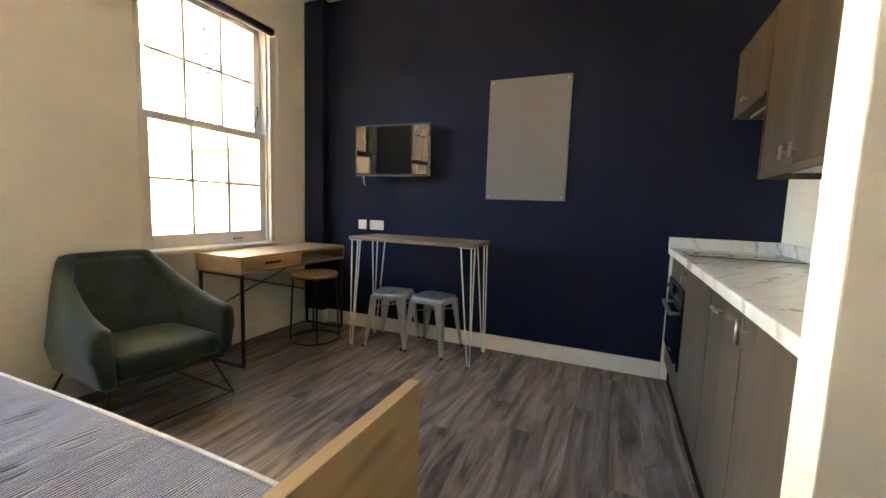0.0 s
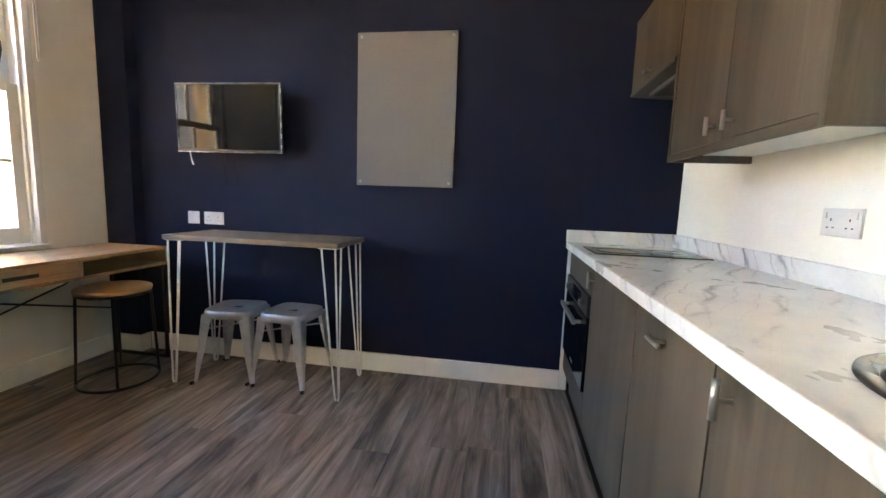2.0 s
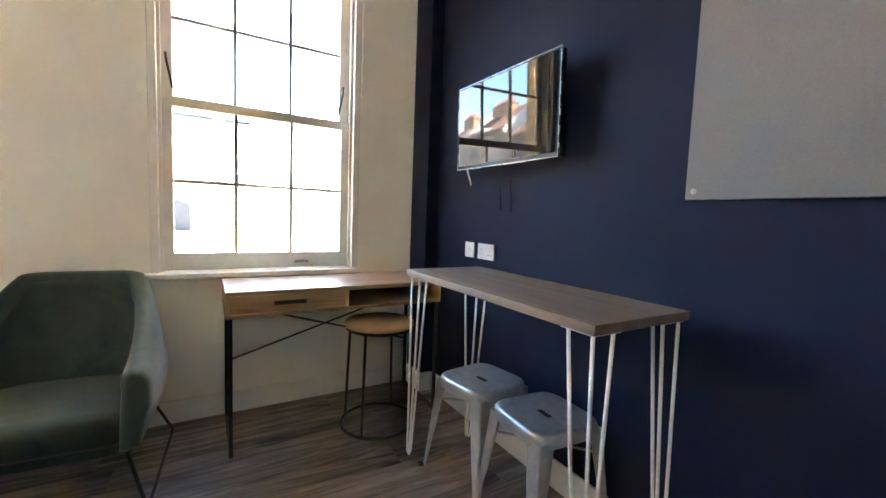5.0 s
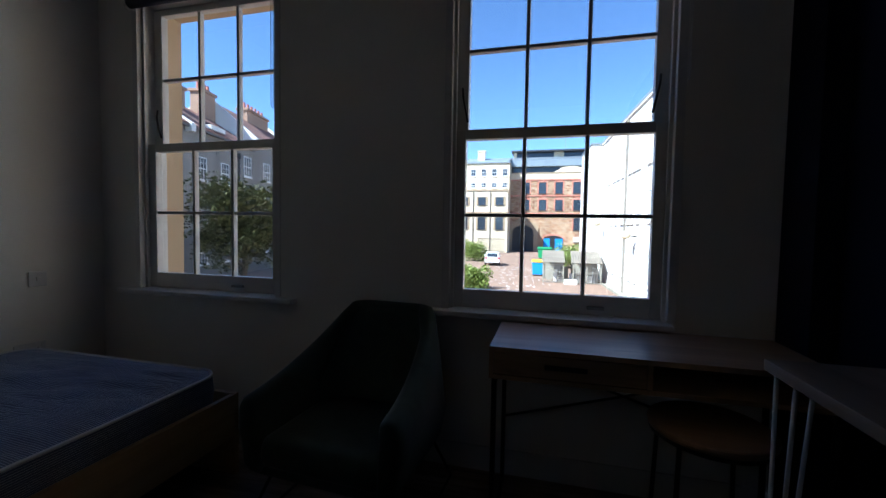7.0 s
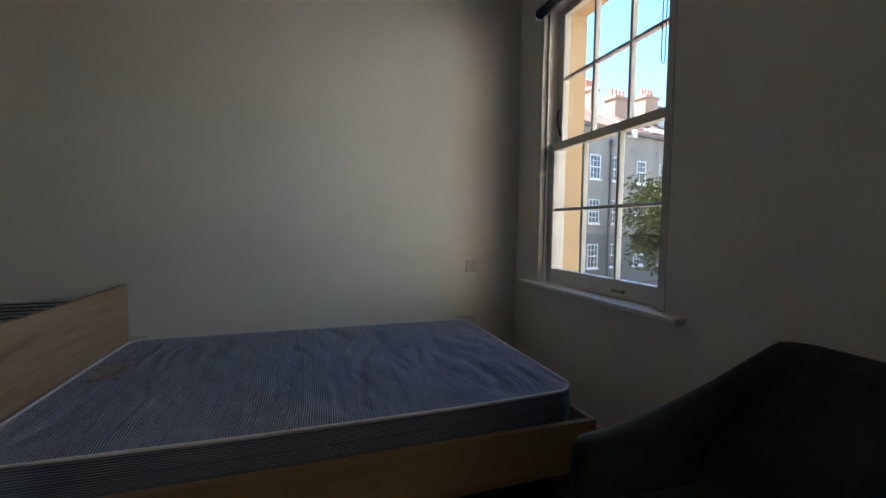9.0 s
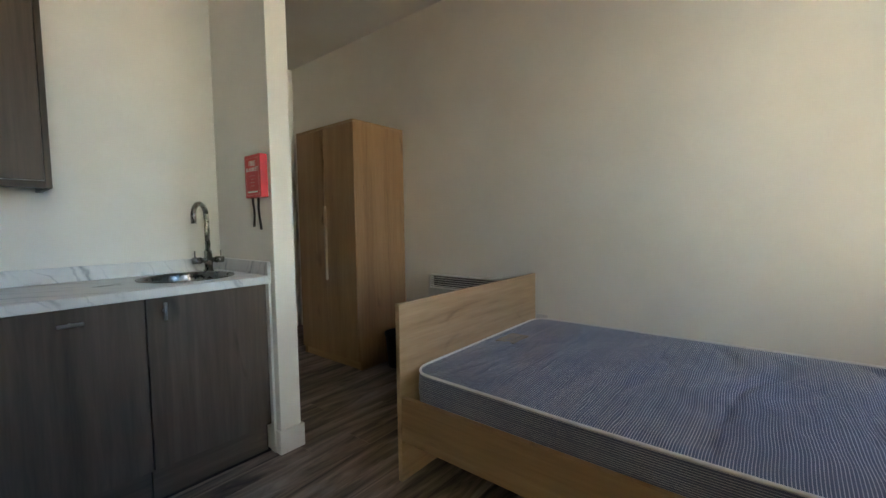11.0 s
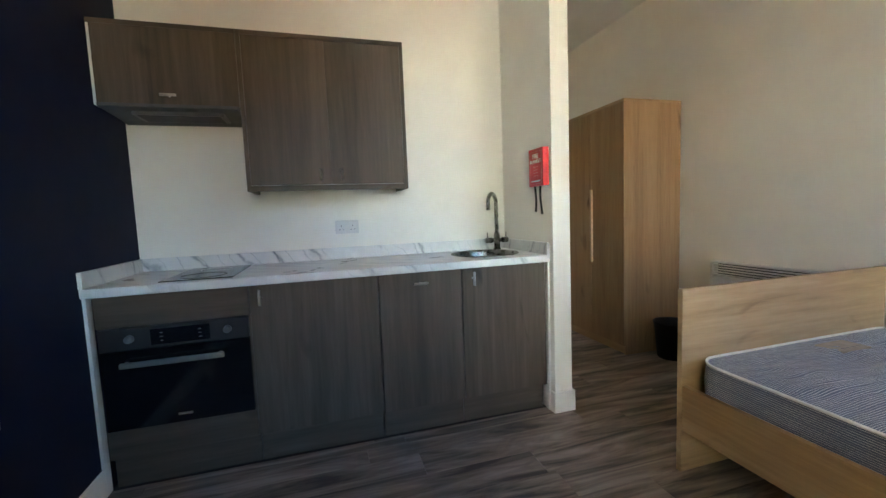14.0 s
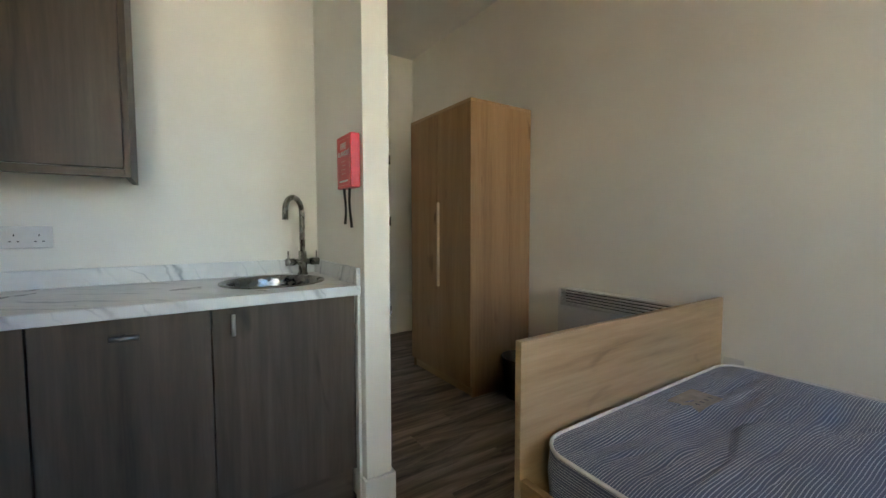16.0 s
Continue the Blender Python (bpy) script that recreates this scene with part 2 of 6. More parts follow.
STEEL = plain("brushed_steel", (0.38, 0.365, 0.34), 0.38, 1.0, 0.06, 60.0)
SINKST = plain("satin_steel", (0.28, 0.27, 0.25), 0.26, 1.0, 0.08, 60.0)
HOODGREY = plain("hood_grey", (0.065, 0.065, 0.066), 0.5)
HOODRIM = plain("hood_rim", (0.11, 0.11, 0.11), 0.45)
SILVERP = plain("silver_plastic", (0.20, 0.20, 0.20), 0.45)
GALV = plain("silver_lacquer", (0.50, 0.51, 0.52), 0.36, 0.7, 0.12, 25.0)
BLACKGL = plain("black_glass", (0.006, 0.006, 0.008), 0.07, 0, 0.02)
SCREEN = Nodes("screen_glass", 0.025).m
SCREEN.node_tree.nodes["Principled BSDF"].inputs["Base Color"].default_value = (0.005, 0.005, 0.006, 1)
DARKGREY = plain("dark_grey_plastic", (0.03, 0.03, 0.033), 0.4)
BLACKPL = plain("black_plastic", (0.012, 0.012, 0.013), 0.5)
PLASTICW = plain("white_plastic", (0.66, 0.655, 0.64), 0.3, 0, 0.03)
RED = plain("red_plastic", (0.55, 0.012, 0.018), 0.32, 0, 0.06)
PINK = plain("faded_print", (0.62, 0.25, 0.24), 0.5)
FELT = plain("grey_board", (0.185, 0.177, 0.168), 0.9, 0, 0.06, 160.0, 0.3)
BLINDC = plain("navy_blind", (0.03, 0.035, 0.055), 0.8)
GLASS = glass_mat()
RUBBER = plain("rubber", (0.015, 0.015, 0.015), 0.8)
LABEL = plain("beige_label", (0.30, 0.26, 0.22), 0.85, 0, 0.2, 40.0)
REVEAL = render_coat("beige_stucco", (0.62, 0.47, 0.29), 0.12)

# ---- helpers for building ----
PLACE = {}


def thing(name, x, y, z, label, category, group="", kind=""):
    """An Empty at a thing's base."""
    ob = new(name)
    ob.empty_display_size = 0.05
    ob.location = (x, y, z)
    PLACE[ob] = Matrix.Translation((x, y, z))
    return tagged(ob, label, category, group, kind)


def mesh_of(name, bm, material, smooth=False):
    me = bpy.data.meshes.new(name)
    bm.to_mesh(me)
    bm.free()
    for m in material if isinstance(material, (list, tuple)) else (material,):
        me.materials.append(m)
    if smooth:
        for p in me.polygons:
            p.use_smooth = True
    return me


def part(name, bm, material, parent, label="", smooth=False):
    """Links a bmesh, given in the world's metres, as one mesh under a thing or a part."""
    bm.transform(PLACE[parent].inverted())
    ob = new(name, mesh_of(name, bm, material, smooth))
    ob.parent = parent
    PLACE[ob] = PLACE[parent]
    return tagged(ob, label)


def solid(name, bm, material, label="", category="", kind="", group="", smooth=False):
    """A top-level thing that is one mesh; its origin stays at the world's."""
    ob = new(name, mesh_of(name, bm, material, smooth))
    PLACE[ob] = Matrix()
    return tagged(ob, label, category, group, kind)


def box(x0, x1, y0, y1, z0, z1, bev=0.0, bm=None, seg=2):
    """A box, with rounded edges if asked, added to bm."""
    b = bmesh.new()
    bmesh.ops.create_cube(b, size=1.0)
    bmesh.ops.scale(b, vec=(abs(x1 - x0), abs(y1 - y0), abs(z1 - z0)), verts=b.verts)
    bmesh.ops.translate(b, vec=((x0 + x1) / 2, (y0 + y1) / 2, (z0 + z1) / 2), verts=b.verts)
    if bev:
        bmesh.ops.bevel(b, geom=b.edges[:], offset=bev, segments=seg, affect="EDGES", profile=0.6)
    return join(bm, b)


def join(bm, b):
    if bm is None:
        return b
    me = bpy.data.meshes.new("t")
    b.to_mesh(me)
    b.free()
    bm.from_mesh(me)
    bpy.data.meshes.remove(me)
    return bm


def tube(points, r, n=8, bm=None, closed=False, r_end=None):
    """A round bar along a line of points."""
    b = bmesh.new()
    pts = [Vector(p) for p in points]
    up, rings = None, []
    for i, p in enumerate(pts):
        if closed:
            d = (pts[(i + 1) % len(pts)] - pts[i - 1]).normalized()
        else:
            d = (pts[min(i + 1, len(pts) - 1)] - pts[max(i - 1, 0)]).normalized()
        if up is None:
            up = d.orthogonal().normalized()
        up = (up - d * up.dot(d)).normalized()
        side = d.cross(up)
        rr = r if r_end is None else r + (r_end - r) * i / (len(pts) - 1)
        rings.append([b.verts.new(p + (up * math.cos(a) + side * math.sin(a)) * rr) for a in (2 * math.pi * k / n for k in range(n))])
    m = len(rings)
    for i in range(m if closed else m - 1):
        q, w = rings[i], rings[(i + 1) % m]
        for k in range(n):
            b.faces.new((q[k], q[(k + 1) % n], w[(k + 1) % n], w[k]))
    if not closed:
        b.faces.new(rings[0][::-1])
        b.faces.new(rings[-1])
    bmesh.ops.recalc_face_normals(b, faces=b.faces[:])
    return join(bm, b)


def lathe(profile, cx, cy, n=32, bm=None):
    """Turns a profile of (radius, z) about a vertical axis."""
    b = bmesh.new()
    rings = []
    for r, z in profile:
        rings.append([b.verts.new((cx + max(r, 1e-4) * math.cos(2 * math.pi * k / n), cy + max(r, 1e-4) * math.sin(2 * math.pi * k / n), z)) for k in range(n)])
    for q, w in zip(rings, rings[1:]):
        for k in range(n):
            b.faces.new((q[k], q[(k + 1) % n], w[(k + 1) % n], w[k]))
    bmesh.ops.remove_doubles(b, verts=b.verts[:], dist=2e-4)
    bmesh.ops.recalc_face_normals(b, faces=b.faces[:])
    return join(bm, b)


def turn(bm, m):
    bm.transform(m)
    return bm


def prism(outline, axis, a, b):
    """A flat outline of (u, v) drawn out along an axis from a to b. x: (y, z); y: (x, z); z: (x, y)."""
    bm = bmesh.new()

    def at(u, v, w):
        return {"x": (w, u, v), "y": (u, w, v), "z": (u, v, w)}[axis]
    f = [bm.verts.new(at(u, v, a)) for u, v in outline]
    g = [bm.verts.new(at(u, v, b)) for u, v in outline]
    bm.faces.new(f)
    bm.faces.new(g[::-1])
    for i in range(len(f)):
        j = (i + 1) % len(f)
        bm.faces.new((f[i], g[i], g[j], f[j]))
    bmesh.ops.recalc_face_normals(bm, faces=bm.faces[:])
    return bm


def words(body, size, m, material, name, parent, depth=0.0006):
    """Raised lettering in the built-in font, turned into a mesh."""
    c = bpy.data.curves.new(name, "FONT")
    c.body, c.size, c.extrude, c.align_x, c.align_y, c.resolution_u = body, size, depth, "CENTER", "CENTER", 2
    o = bpy.data.objects.new(name, c)
    scene.collection.objects.link(o)
    bpy.context.view_layer.update()
    me = bpy.data.meshes.new_from_object(o.evaluated_get(bpy.context.evaluated_depsgraph_get()))
    bpy.data.objects.remove(o)
    bm = bmesh.new()
    bm.from_mesh(me)
    bpy.data.meshes.remove(me)
    bm.transform(m)
    return part(name, bm, material, parent)

# ---- the room's shell ----
XW, XE, YS, YN, H = -2.61, 1.18, -0.60, 3.29, 3.03
XH = 2.98                                       # the lobby's end wall
PY0, PY1, PX = 0.892, 1.008, 0.533               # the partition between kitchen and lobby
GL0, GL1 = (-0.221, 0.654), (1.822, 2.721)      # clear glass of the two sash windows
ZB, ZH = 0.822, 2.655                            # window opening, bottom and head


def wall_along_y(name, x0, x1, y0, y1, z0, z1, holes, material, label):
    bm, y = None, y0
    for a, b, c, d in holes:
        bm = box(x0, x1, y, a, z0, z1, 0, bm)
        bm = box(x0, x1, a, b, z0, c, 0, bm)
        bm = box(x0, x1, a, b, d, z1, 0, bm)
        y = b
    bm = box(x0, x1, y, y1, z0, z1, 0, bm)
    return solid(name, bm, material, label, "wall", "structure")


solid("floor", box(XW - 0.2, XH + 0.2, YS - 0.2, YN + 0.2, -0.25, -0.012), SUBFLOOR, "grey-brown wood-effect plank floor", "floor", "structure")
solid("ceiling", box(XW - 0.4, XH + 0.2, YS - 0.2, YN + 0.2, H, H + 0.2), CEIL, "plain white painted ceiling", "ceiling", "structure")
wall_along_y("wall_west", -2.80, XW, YS, YN, -0.25, H, [(GL0[0] - 0.1, GL0[1] + 0.1, ZB, ZH), (GL1[0] - 0.1, GL1[1] + 0.1, ZB, ZH)], WALL, "off-white painted wall with two sash windows")
wall_along_y("wall_west_outer", -3.02, -2.804, YS - 3.0, YN + 3.0, -2.8, 6.5, [(GL0[0] - 0.165, GL0[1] + 0.165, 0.76, 2.70), (GL1[0] - 0.165, GL1[1] + 0.165, 0.76, 2.70)], REVEAL, "beige stucco outer wall round the windows")
wall_north = solid("wall_north", box(XW - 0.22, XE + 0.18, YN, YN + 0.16, -0.25, H), NAVY, "navy blue painted feature wall", "wall", "structure")
solid("wall_south", box(XW - 0.22, XH + 0.2, YS - 0.16, YS, -0.25, H), WALL, "off-white painted wall behind the bed", "wall", "structure")
solid("wall_east", box(XE, XE + 0.18, PY1, YN, -0.25, H), WALL, "off-white painted wall behind the kitchen units", "wall", "structure")
solid("wall_partition", box(PX, XH, PY0, PY1, -0.012, H, 0.004), WALL, "off-white painted partition wall beside the kitchen", "wall", "structure")
wall_along_y("wall_lobby_end", XH, XH + 0.14, YS, PY0, -0.012, H, [(-0.32, 0.48, 0.0, 2.06)], WALL, "off-white painted wall at the end of the lobby")
solid("pipe_boxing", box(XW, -2.385, 3.205, YN, 0, H, 0.003), NAVY, "navy painted boxed-in pipe in the corner", "boxing", "structure")


def skirting(name, x0, x1, y0, y1):
    h = 0.125
    bm = box(x0, x1, y0, y1, 0, h, 0.004)
    solid(name, bm, GLOSSW, "white gloss painted skirting board", "baseboard", "structure")


skirting("baseboard", -2.369, 0.570, YN - 0.016, YN)
skirting("baseboard", XW, -2.369, 3.205 - 0.016, 3.205)
skirting("baseboard", -2.385, -2.369, 3.205, YN - 0.016)
skirting("baseboard", XW, XW + 0.016, YS + 0.016, 3.189)
skirting("baseboard", XW, 1.15, YS, YS + 0.016)
skirting("baseboard", PX - 0.014, PX, PY0 - 0.014, PY1 + 0.012)
skirting("baseboard", PX, XH, PY0 - 0.014, PY0)
skirting("baseboard", PX, 0.565, PY1, PY1 + 0.012)

# lobby door, closed
door = thing("door_1", XH, 0.14, 0, "white painted flush door, closed, at the end of the lobby", "door", kind="structure")
part("door_leaf", box(XH + 0.02, XH + 0.064, -0.285, 0.445, 0.006, 2.02, 0.002), GLOSSW, door)
for a, b in ((-0.375, -0.285), (0.445, 0.535)):
    part("jamb", box(XH - 0.016, XH + 0.14, a, b, 0, 2.10, 0.003), GLOSSW, door)
part("head", box(XH - 0.016, XH + 0.14, -0.285, 0.445, 2.02, 2.10, 0.003), GLOSSW, door)
hd = part("door_handle", tube([(XH + 0.02, 0.38, 1.0), (XH - 0.03, 0.38, 1.0), (XH - 0.035, 0.37, 1.0), (XH - 0.035, 0.27, 1.0)], 0.009), STEEL, door, "satin steel lever handle", True)
for z in (0.22, 1.2, 1.86):
    part("hinge", box(XH - 0.021, XH - 0.0155, -0.31, -0.272, z, z + 0.1, 0.001), SINKST, door, "steel butt hinge")
closer = thing("door_closer", XH, -0.2, 2.09, "silver overhead door closer above the lobby door", "door closer")
part("body", box(XH - 0.062, XH - 0.017, -0.27, -0.05, 2.03, 2.08, 0.006), STEEL, closer)
part("arm", tube([(XH - 0.05, -0.2, 2.085), (XH - 0.2, -0.1, 2.092), (XH - 0.05, 0.1, 2.095)], 0.008), STEEL, closer)


def sash_window(name, g, label):
    """A six-over-six box sash window."""
    w = thing(name, -2.69, (g[0] + g[1]) / 2, ZB, label, "window", kind="structure")
    o0, o1 = g[0] - 0.1, g[1] + 0.1
    fr = part("window_frame", box(-2.80, XW + 0.006, o0, g[0] - 0.062, ZB, ZH, 0.003), SASHW, w)
    part("window_frame", box(-2.80, XW + 0.006, g[1] + 0.062, o1, ZB, ZH, 0.003), SASHW, w)
    part("window_frame", box(-2.80, XW + 0.006, g[0] - 0.062, g[1] + 0.062, 2.625, ZH, 0.003), SASHW, w)
    for y in (g[0] - 0.062, g[1] + 0.046):       # parting beads
        part("bead", box(-2.655, -2.638, y, y + 0.016, ZB + 0.002, 2.625), SASHW, w)
    end = 0.11 if g[0] < 1 else -0.02
    sill = part("window_sill", box(-2.72, XW + 0.062, o0 - 0.11, o1 + end, ZB - 0.028, ZB + 0.001, 0.009, seg=3), SASHW, w)
    part("outer_sill", box(-3.08, -2.72, g[0] - 0.16, g[1] + 0.16, 0.72, 0.815, 0.01), REVEAL, w)
    for tag, x0, x1, za, zb, bot, top in (("lower_sash", -2.715, -2.668, 0.92, 1.70, ZB + 0.004, 1.75), ("upper_sash", -2.768, -2.722, 1.765, 2.582, 1.72, 2.623)):
        a, b = g[0] - 0.06, g[1] + 0.06
        bm = box(x0, x1, a, g[0], bot, top, 0.003)
        box(x0, x1, g[1], b, bot, top, 0.003, bm)
        box(x0, x1, g[0], g[1], bot, za, 0.003, bm)
        box(x0, x1, g[0], g[1], zb, top, 0.003, bm)
        s = part(tag, bm, SASHW, w)
        xm = (x0 + x1) / 2
        th = (g[1] - g[0]) / 3
        zc = (za + zb) / 2
        for k in (1, 2):
            part("glazing_bar", box(xm - 0.017, xm + 0.017, g[0] + th * k - 0.0095, g[0] + th * k + 0.0095, za, zb, 0.004), SASHW, s)
        for k in range(3):
            ya, yb = g[0] + th * k + (0.0095 if k else 0), g[0] + th * (k + 1) - (0.0095 if k < 2 else 0)
            part("glazing_bar", box(xm - 0.017, xm + 0.017, ya, yb, zc - 0.0095, zc + 0.0095, 0.004), SASHW, s)
            for p, q in ((za, zc), (zc, zb)):
                pane = part("pane", box(xm - 0.002, xm + 0.002, ya - 0.004, yb + 0.004, p - 0.004, q + 0.004), GLASS, s)
                pane.visible_shadow = False
    for y, sgn in ((g[0] - 0.03, 1), (g[1] + 0.02, -1)):    # sash restrictors on the upper sash
        part("restrictor", tube([(-2.712, y, 1.98), (-2.70, y + 0.006 * sgn, 1.93), (-2.70, y + 0.018 * sgn, 1.87), (-2.712, y + 0.03 * sgn, 1.80)], 0.006), BLACKM, w, "dark metal sash restrictor", True)
    part("sash_lift", box(-2.668, -2.645, g[1] - 0.28, g[1] - 0.20, 0.855, 0.87, 0.004), STEEL, w, "metal sash lift")
    return w


sash_window("window_1", GL0, "white six-over-six sash window beside the bed")
sash_window("window_2", GL1, "white six-over-six sash window above the desk")
for g in (GL0, GL1):
    bl = thing("roller_blind", -2.57, (g[0] + g[1]) / 2, 2.56, "navy roller blind rolled up at the window head", "blind", "window blinds")
    part("roll", turn(tube([(0, g[0] - 0.07, 0), (0, g[1] + 0.06, 0)], 0.03, 16), Matrix.Translation((-2.572, 0, 2.592))), BLINDC, bl, smooth=True)
    for y in (g[0] - 0.085, g[1] + 0.063):
        part("bracket", box(-2.604, -2.545, y, y + 0.012, 2.56, 2.63, 0.002), WHITEM, bl)
    part("chain", tube([(-2.56, g[1] + 0.092, 2.59), (-2.56, g[1] + 0.092, 1.90), (-2.55, g[1] + 0.092, 1.89), (-2.54, g[1] + 0.092, 1.90), (-2.54, g[1] + 0.092, 2.59)], 0.0022, 6), PLASTICW, bl, "white bead pull chain")


# ---- kitchen ----
KX = 0.588            # face of the base doors


def handle(parent, x, y, z, upright, ln=0.075):
    """A brushed T-bar pull on a short post."""
    h = part("handle", tube([(x, y, z), (x - 0.026, y, z)], 0.005), STEEL, parent, "brushed steel T-bar handle", True)
    a = ((x - 0.03, y, z - ln / 2), (x - 0.03, y, z + ln / 2)) if upright else ((x - 0.03, y - ln / 2, z), (x - 0.03, y + ln / 2, z))
    part("bar", tube(a, 0.007, 10), STEEL, h, smooth=True)


def base_unit(y0, y1, label, handle_y, upright):
    u = thing("base_cabinet", 0.8, (y0 + y1) / 2, 0, label, "kitchen cabinet", "base cabinets")
    part("carcass", box(KX + 0.02, 1.16, y0 + 0.001, y1 - 0.001, 0.15, 0.906), GREYOAK, u)
    d = part("door", box(KX, KX + 0.019, y0 + 0.002, y1 - 0.002, 0.158, 0.903, 0.0012), GREYOAK, u)
    handle(d, KX, handle_y, 0.846, upright)
    part("plinth", box(0.634, 0.652, y0 + 0.001, y1 - 0.001, 0.0, 0.15, 0.001), GREYOAK_Y, u)
    return u


base_unit(2.015, 2.634, "grey oak base cabinet between oven and slimline unit", 2.585, True)
base_unit(1.553, 2.013, "narrow grey oak integrated unit with horizontal handle", 1.789, False)
base_unit(1.028, 1.551, "grey oak sink base cabinet against the partition", 1.487, True)
ou = thing("oven_housing", 0.8, 2.96, 0, "grey oak oven housing cabinet beside the navy wall", "kitchen cabinet", "base cabinets")
bm = box(KX + 0.02, 1.16, 2.636, 2.655, 0.15, 0.906)
box(KX + 0.02, 1.16, 3.242, 3.26, 0.15, 0.906, 0, bm)
box(KX + 0.02, 1.16, 2.656, 3.241, 0.15, 0.284, 0, bm)
box(1.14, 1.16, 2.656, 3.241, 0.284, 0.906, 0, bm)
part("carcass", bm, GREYOAK, ou)
part("top_panel", box(KX, KX + 0.019, 2.637, 3.26, 0.762, 0.903, 0.0012), GREYOAK_Y, ou)
part("bottom_panel", box(KX, KX + 0.019, 2.637, 3.26, 0.155, 0.288, 0.0012), GREYOAK_Y, ou)
part("plinth", box(0.634, 0.652, 2.636, 3.262, 0.0, 0.15, 0.001), GREYOAK_Y, ou)
part("end_filler", box(0.572, KX + 0.03, 3.275, 3.288, 0.002, 0.906, 0.001), GLOSSW, ou, "white end filler strip")
part("end_strip", box(0.566, KX + 0.02, 1.014, 1.026, 0.002, 0.906, 0.001), GLOSSW, ou, "pale end strip")

ov = thing("oven", 0.8, 2.96, 0.30, "black glass built-in electric oven with steel handle", "oven")
part("body", box(KX + 0.03, 1.10, 2.66, 3.238, 0.296, 0.755), BLACKPL, ov)
part("door", box(KX - 0.012, KX + 0.02, 2.645, 3.25, 0.293, 0.655, 0.003), BLACKGL, ov)
part("window", box(KX - 0.0135, KX - 0.0115, 2.75, 3.14, 0.36, 0.57, 0.0005), BLACKGL, ov, "dark smoked oven window")
part("control_panel", box(KX - 0.012, KX + 0.02, 2.645, 3.25, 0.66, 0.757, 0.003), BLACKPL, ov)
part("display", box(KX - 0.0145, KX - 0.0115, 2.81, 3.05, 0.672, 0.745, 0.001), BLACKGL, ov)
for y in (2.735, 3.13):
    part("knob", tube([(KX - 0.012, y, 0.71), (KX - 0.034, y, 0.71)], 0.018, 20, None, False, 0.016), HOODRIM, ov, "round grey control knob", True)
for k in range(3):
    for y in (2.845, 3.0):
        part("touch_mark", box(KX - 0.0152, KX - 0.0144, y, y + 0.012, 0.688 + k * 0.018, 0.691 + k * 0.018), SILVERP, ov, "tiny printed mark")
ohd = part("handle", box(KX - 0.056, KX - 0.038, 2.75, 3.165, 0.588, 0.612, 0.005), STEEL, ov, "flat steel door handle")
for y in (2.765, 3.14):
    part("post", box(KX - 0.04, KX - 0.011, y, y + 0.014, 0.592, 0.608, 0.002), STEEL, ohd)
part("badge", box(KX - 0.0138, KX - 0.0122, 2.91, 2.97, 0.328, 0.338, 0.0003), STEEL, ov, "small pale maker's plate")

wt = thing("worktop", 0.8, 2.17, 0.87, "white marble-effect laminate worktop with upstands", "worktop")
SX, SY, SR = 0.880, 1.292, 0.204       # sink


def slab_with_hole(x0, x1, y0, y1, z0, z1, cx, cy, r, n=48):
    bm = bmesh.new()
    for z, flip in ((z1, False), (z0, True)):
        ring, edge = [], []
        for k in range(n):
            a = 2 * math.pi * k / n
            c, s = math.cos(a), math.sin(a)
            t = min(((x1 - cx) / c if c > 1e-6 else (x0 - cx) / c if c < -1e-6 else 9e9), ((y1 - cy) / s if s > 1e-6 else (y0 - cy) / s if s < -1e-6 else 9e9))
            ring.append(bm.verts.new((cx + r * c, cy + r * s, z)))
            edge.append(bm.verts.new((cx + t * c, cy + t * s, z)))
        for k in range(n):
            j = (k + 1) % n
            f = (ring[k], edge[k], edge[j], ring[j])
            bm.faces.new(f[::-1] if flip else f)
            p, q = edge[k].co, edge[j].co
            if abs(p.x - q.x) > 1e-5 and abs(p.y - q.y) > 1e-5:
                cnr = bm.verts.new((x1 if max(p.x, q.x) > x1 - 1e-4 else x0, y1 if max(p.y, q.y) > y1 - 1e-4 else y0, z))
                f = (edge[k], cnr, edge[j])
                bm.faces.new(f[::-1] if flip else f)
    return bm


bm = slab_with_hole(0.570, 1.179, 1.013, 1.75, 0.908, 0.948, SX, SY, SR - 0.012)
box(0.570, 1.179, 1.75, 3.289, 0.908, 0.948, 0, bm)
part("slab", bm, MARBLE, wt)
part("front_edge", box(0.558, 0.5705, 1.013, 3.289, 0.9075, 0.9484, 0.005, seg=3), MARBLE, wt)
part("upstand", box(1.16, 1.179, 1.013, 3.289, 0.949, 1.022, 0.002), MARBLE, wt)
part("upstand", box(0.556, 1.16, 3.271, 3.289, 0.949, 1.022, 0.002), MARBLE, wt)
part("upstand", box(0.562, 1.16, 1.013, 1.032, 0.949, 1.02, 0.002), MARBLE, wt)

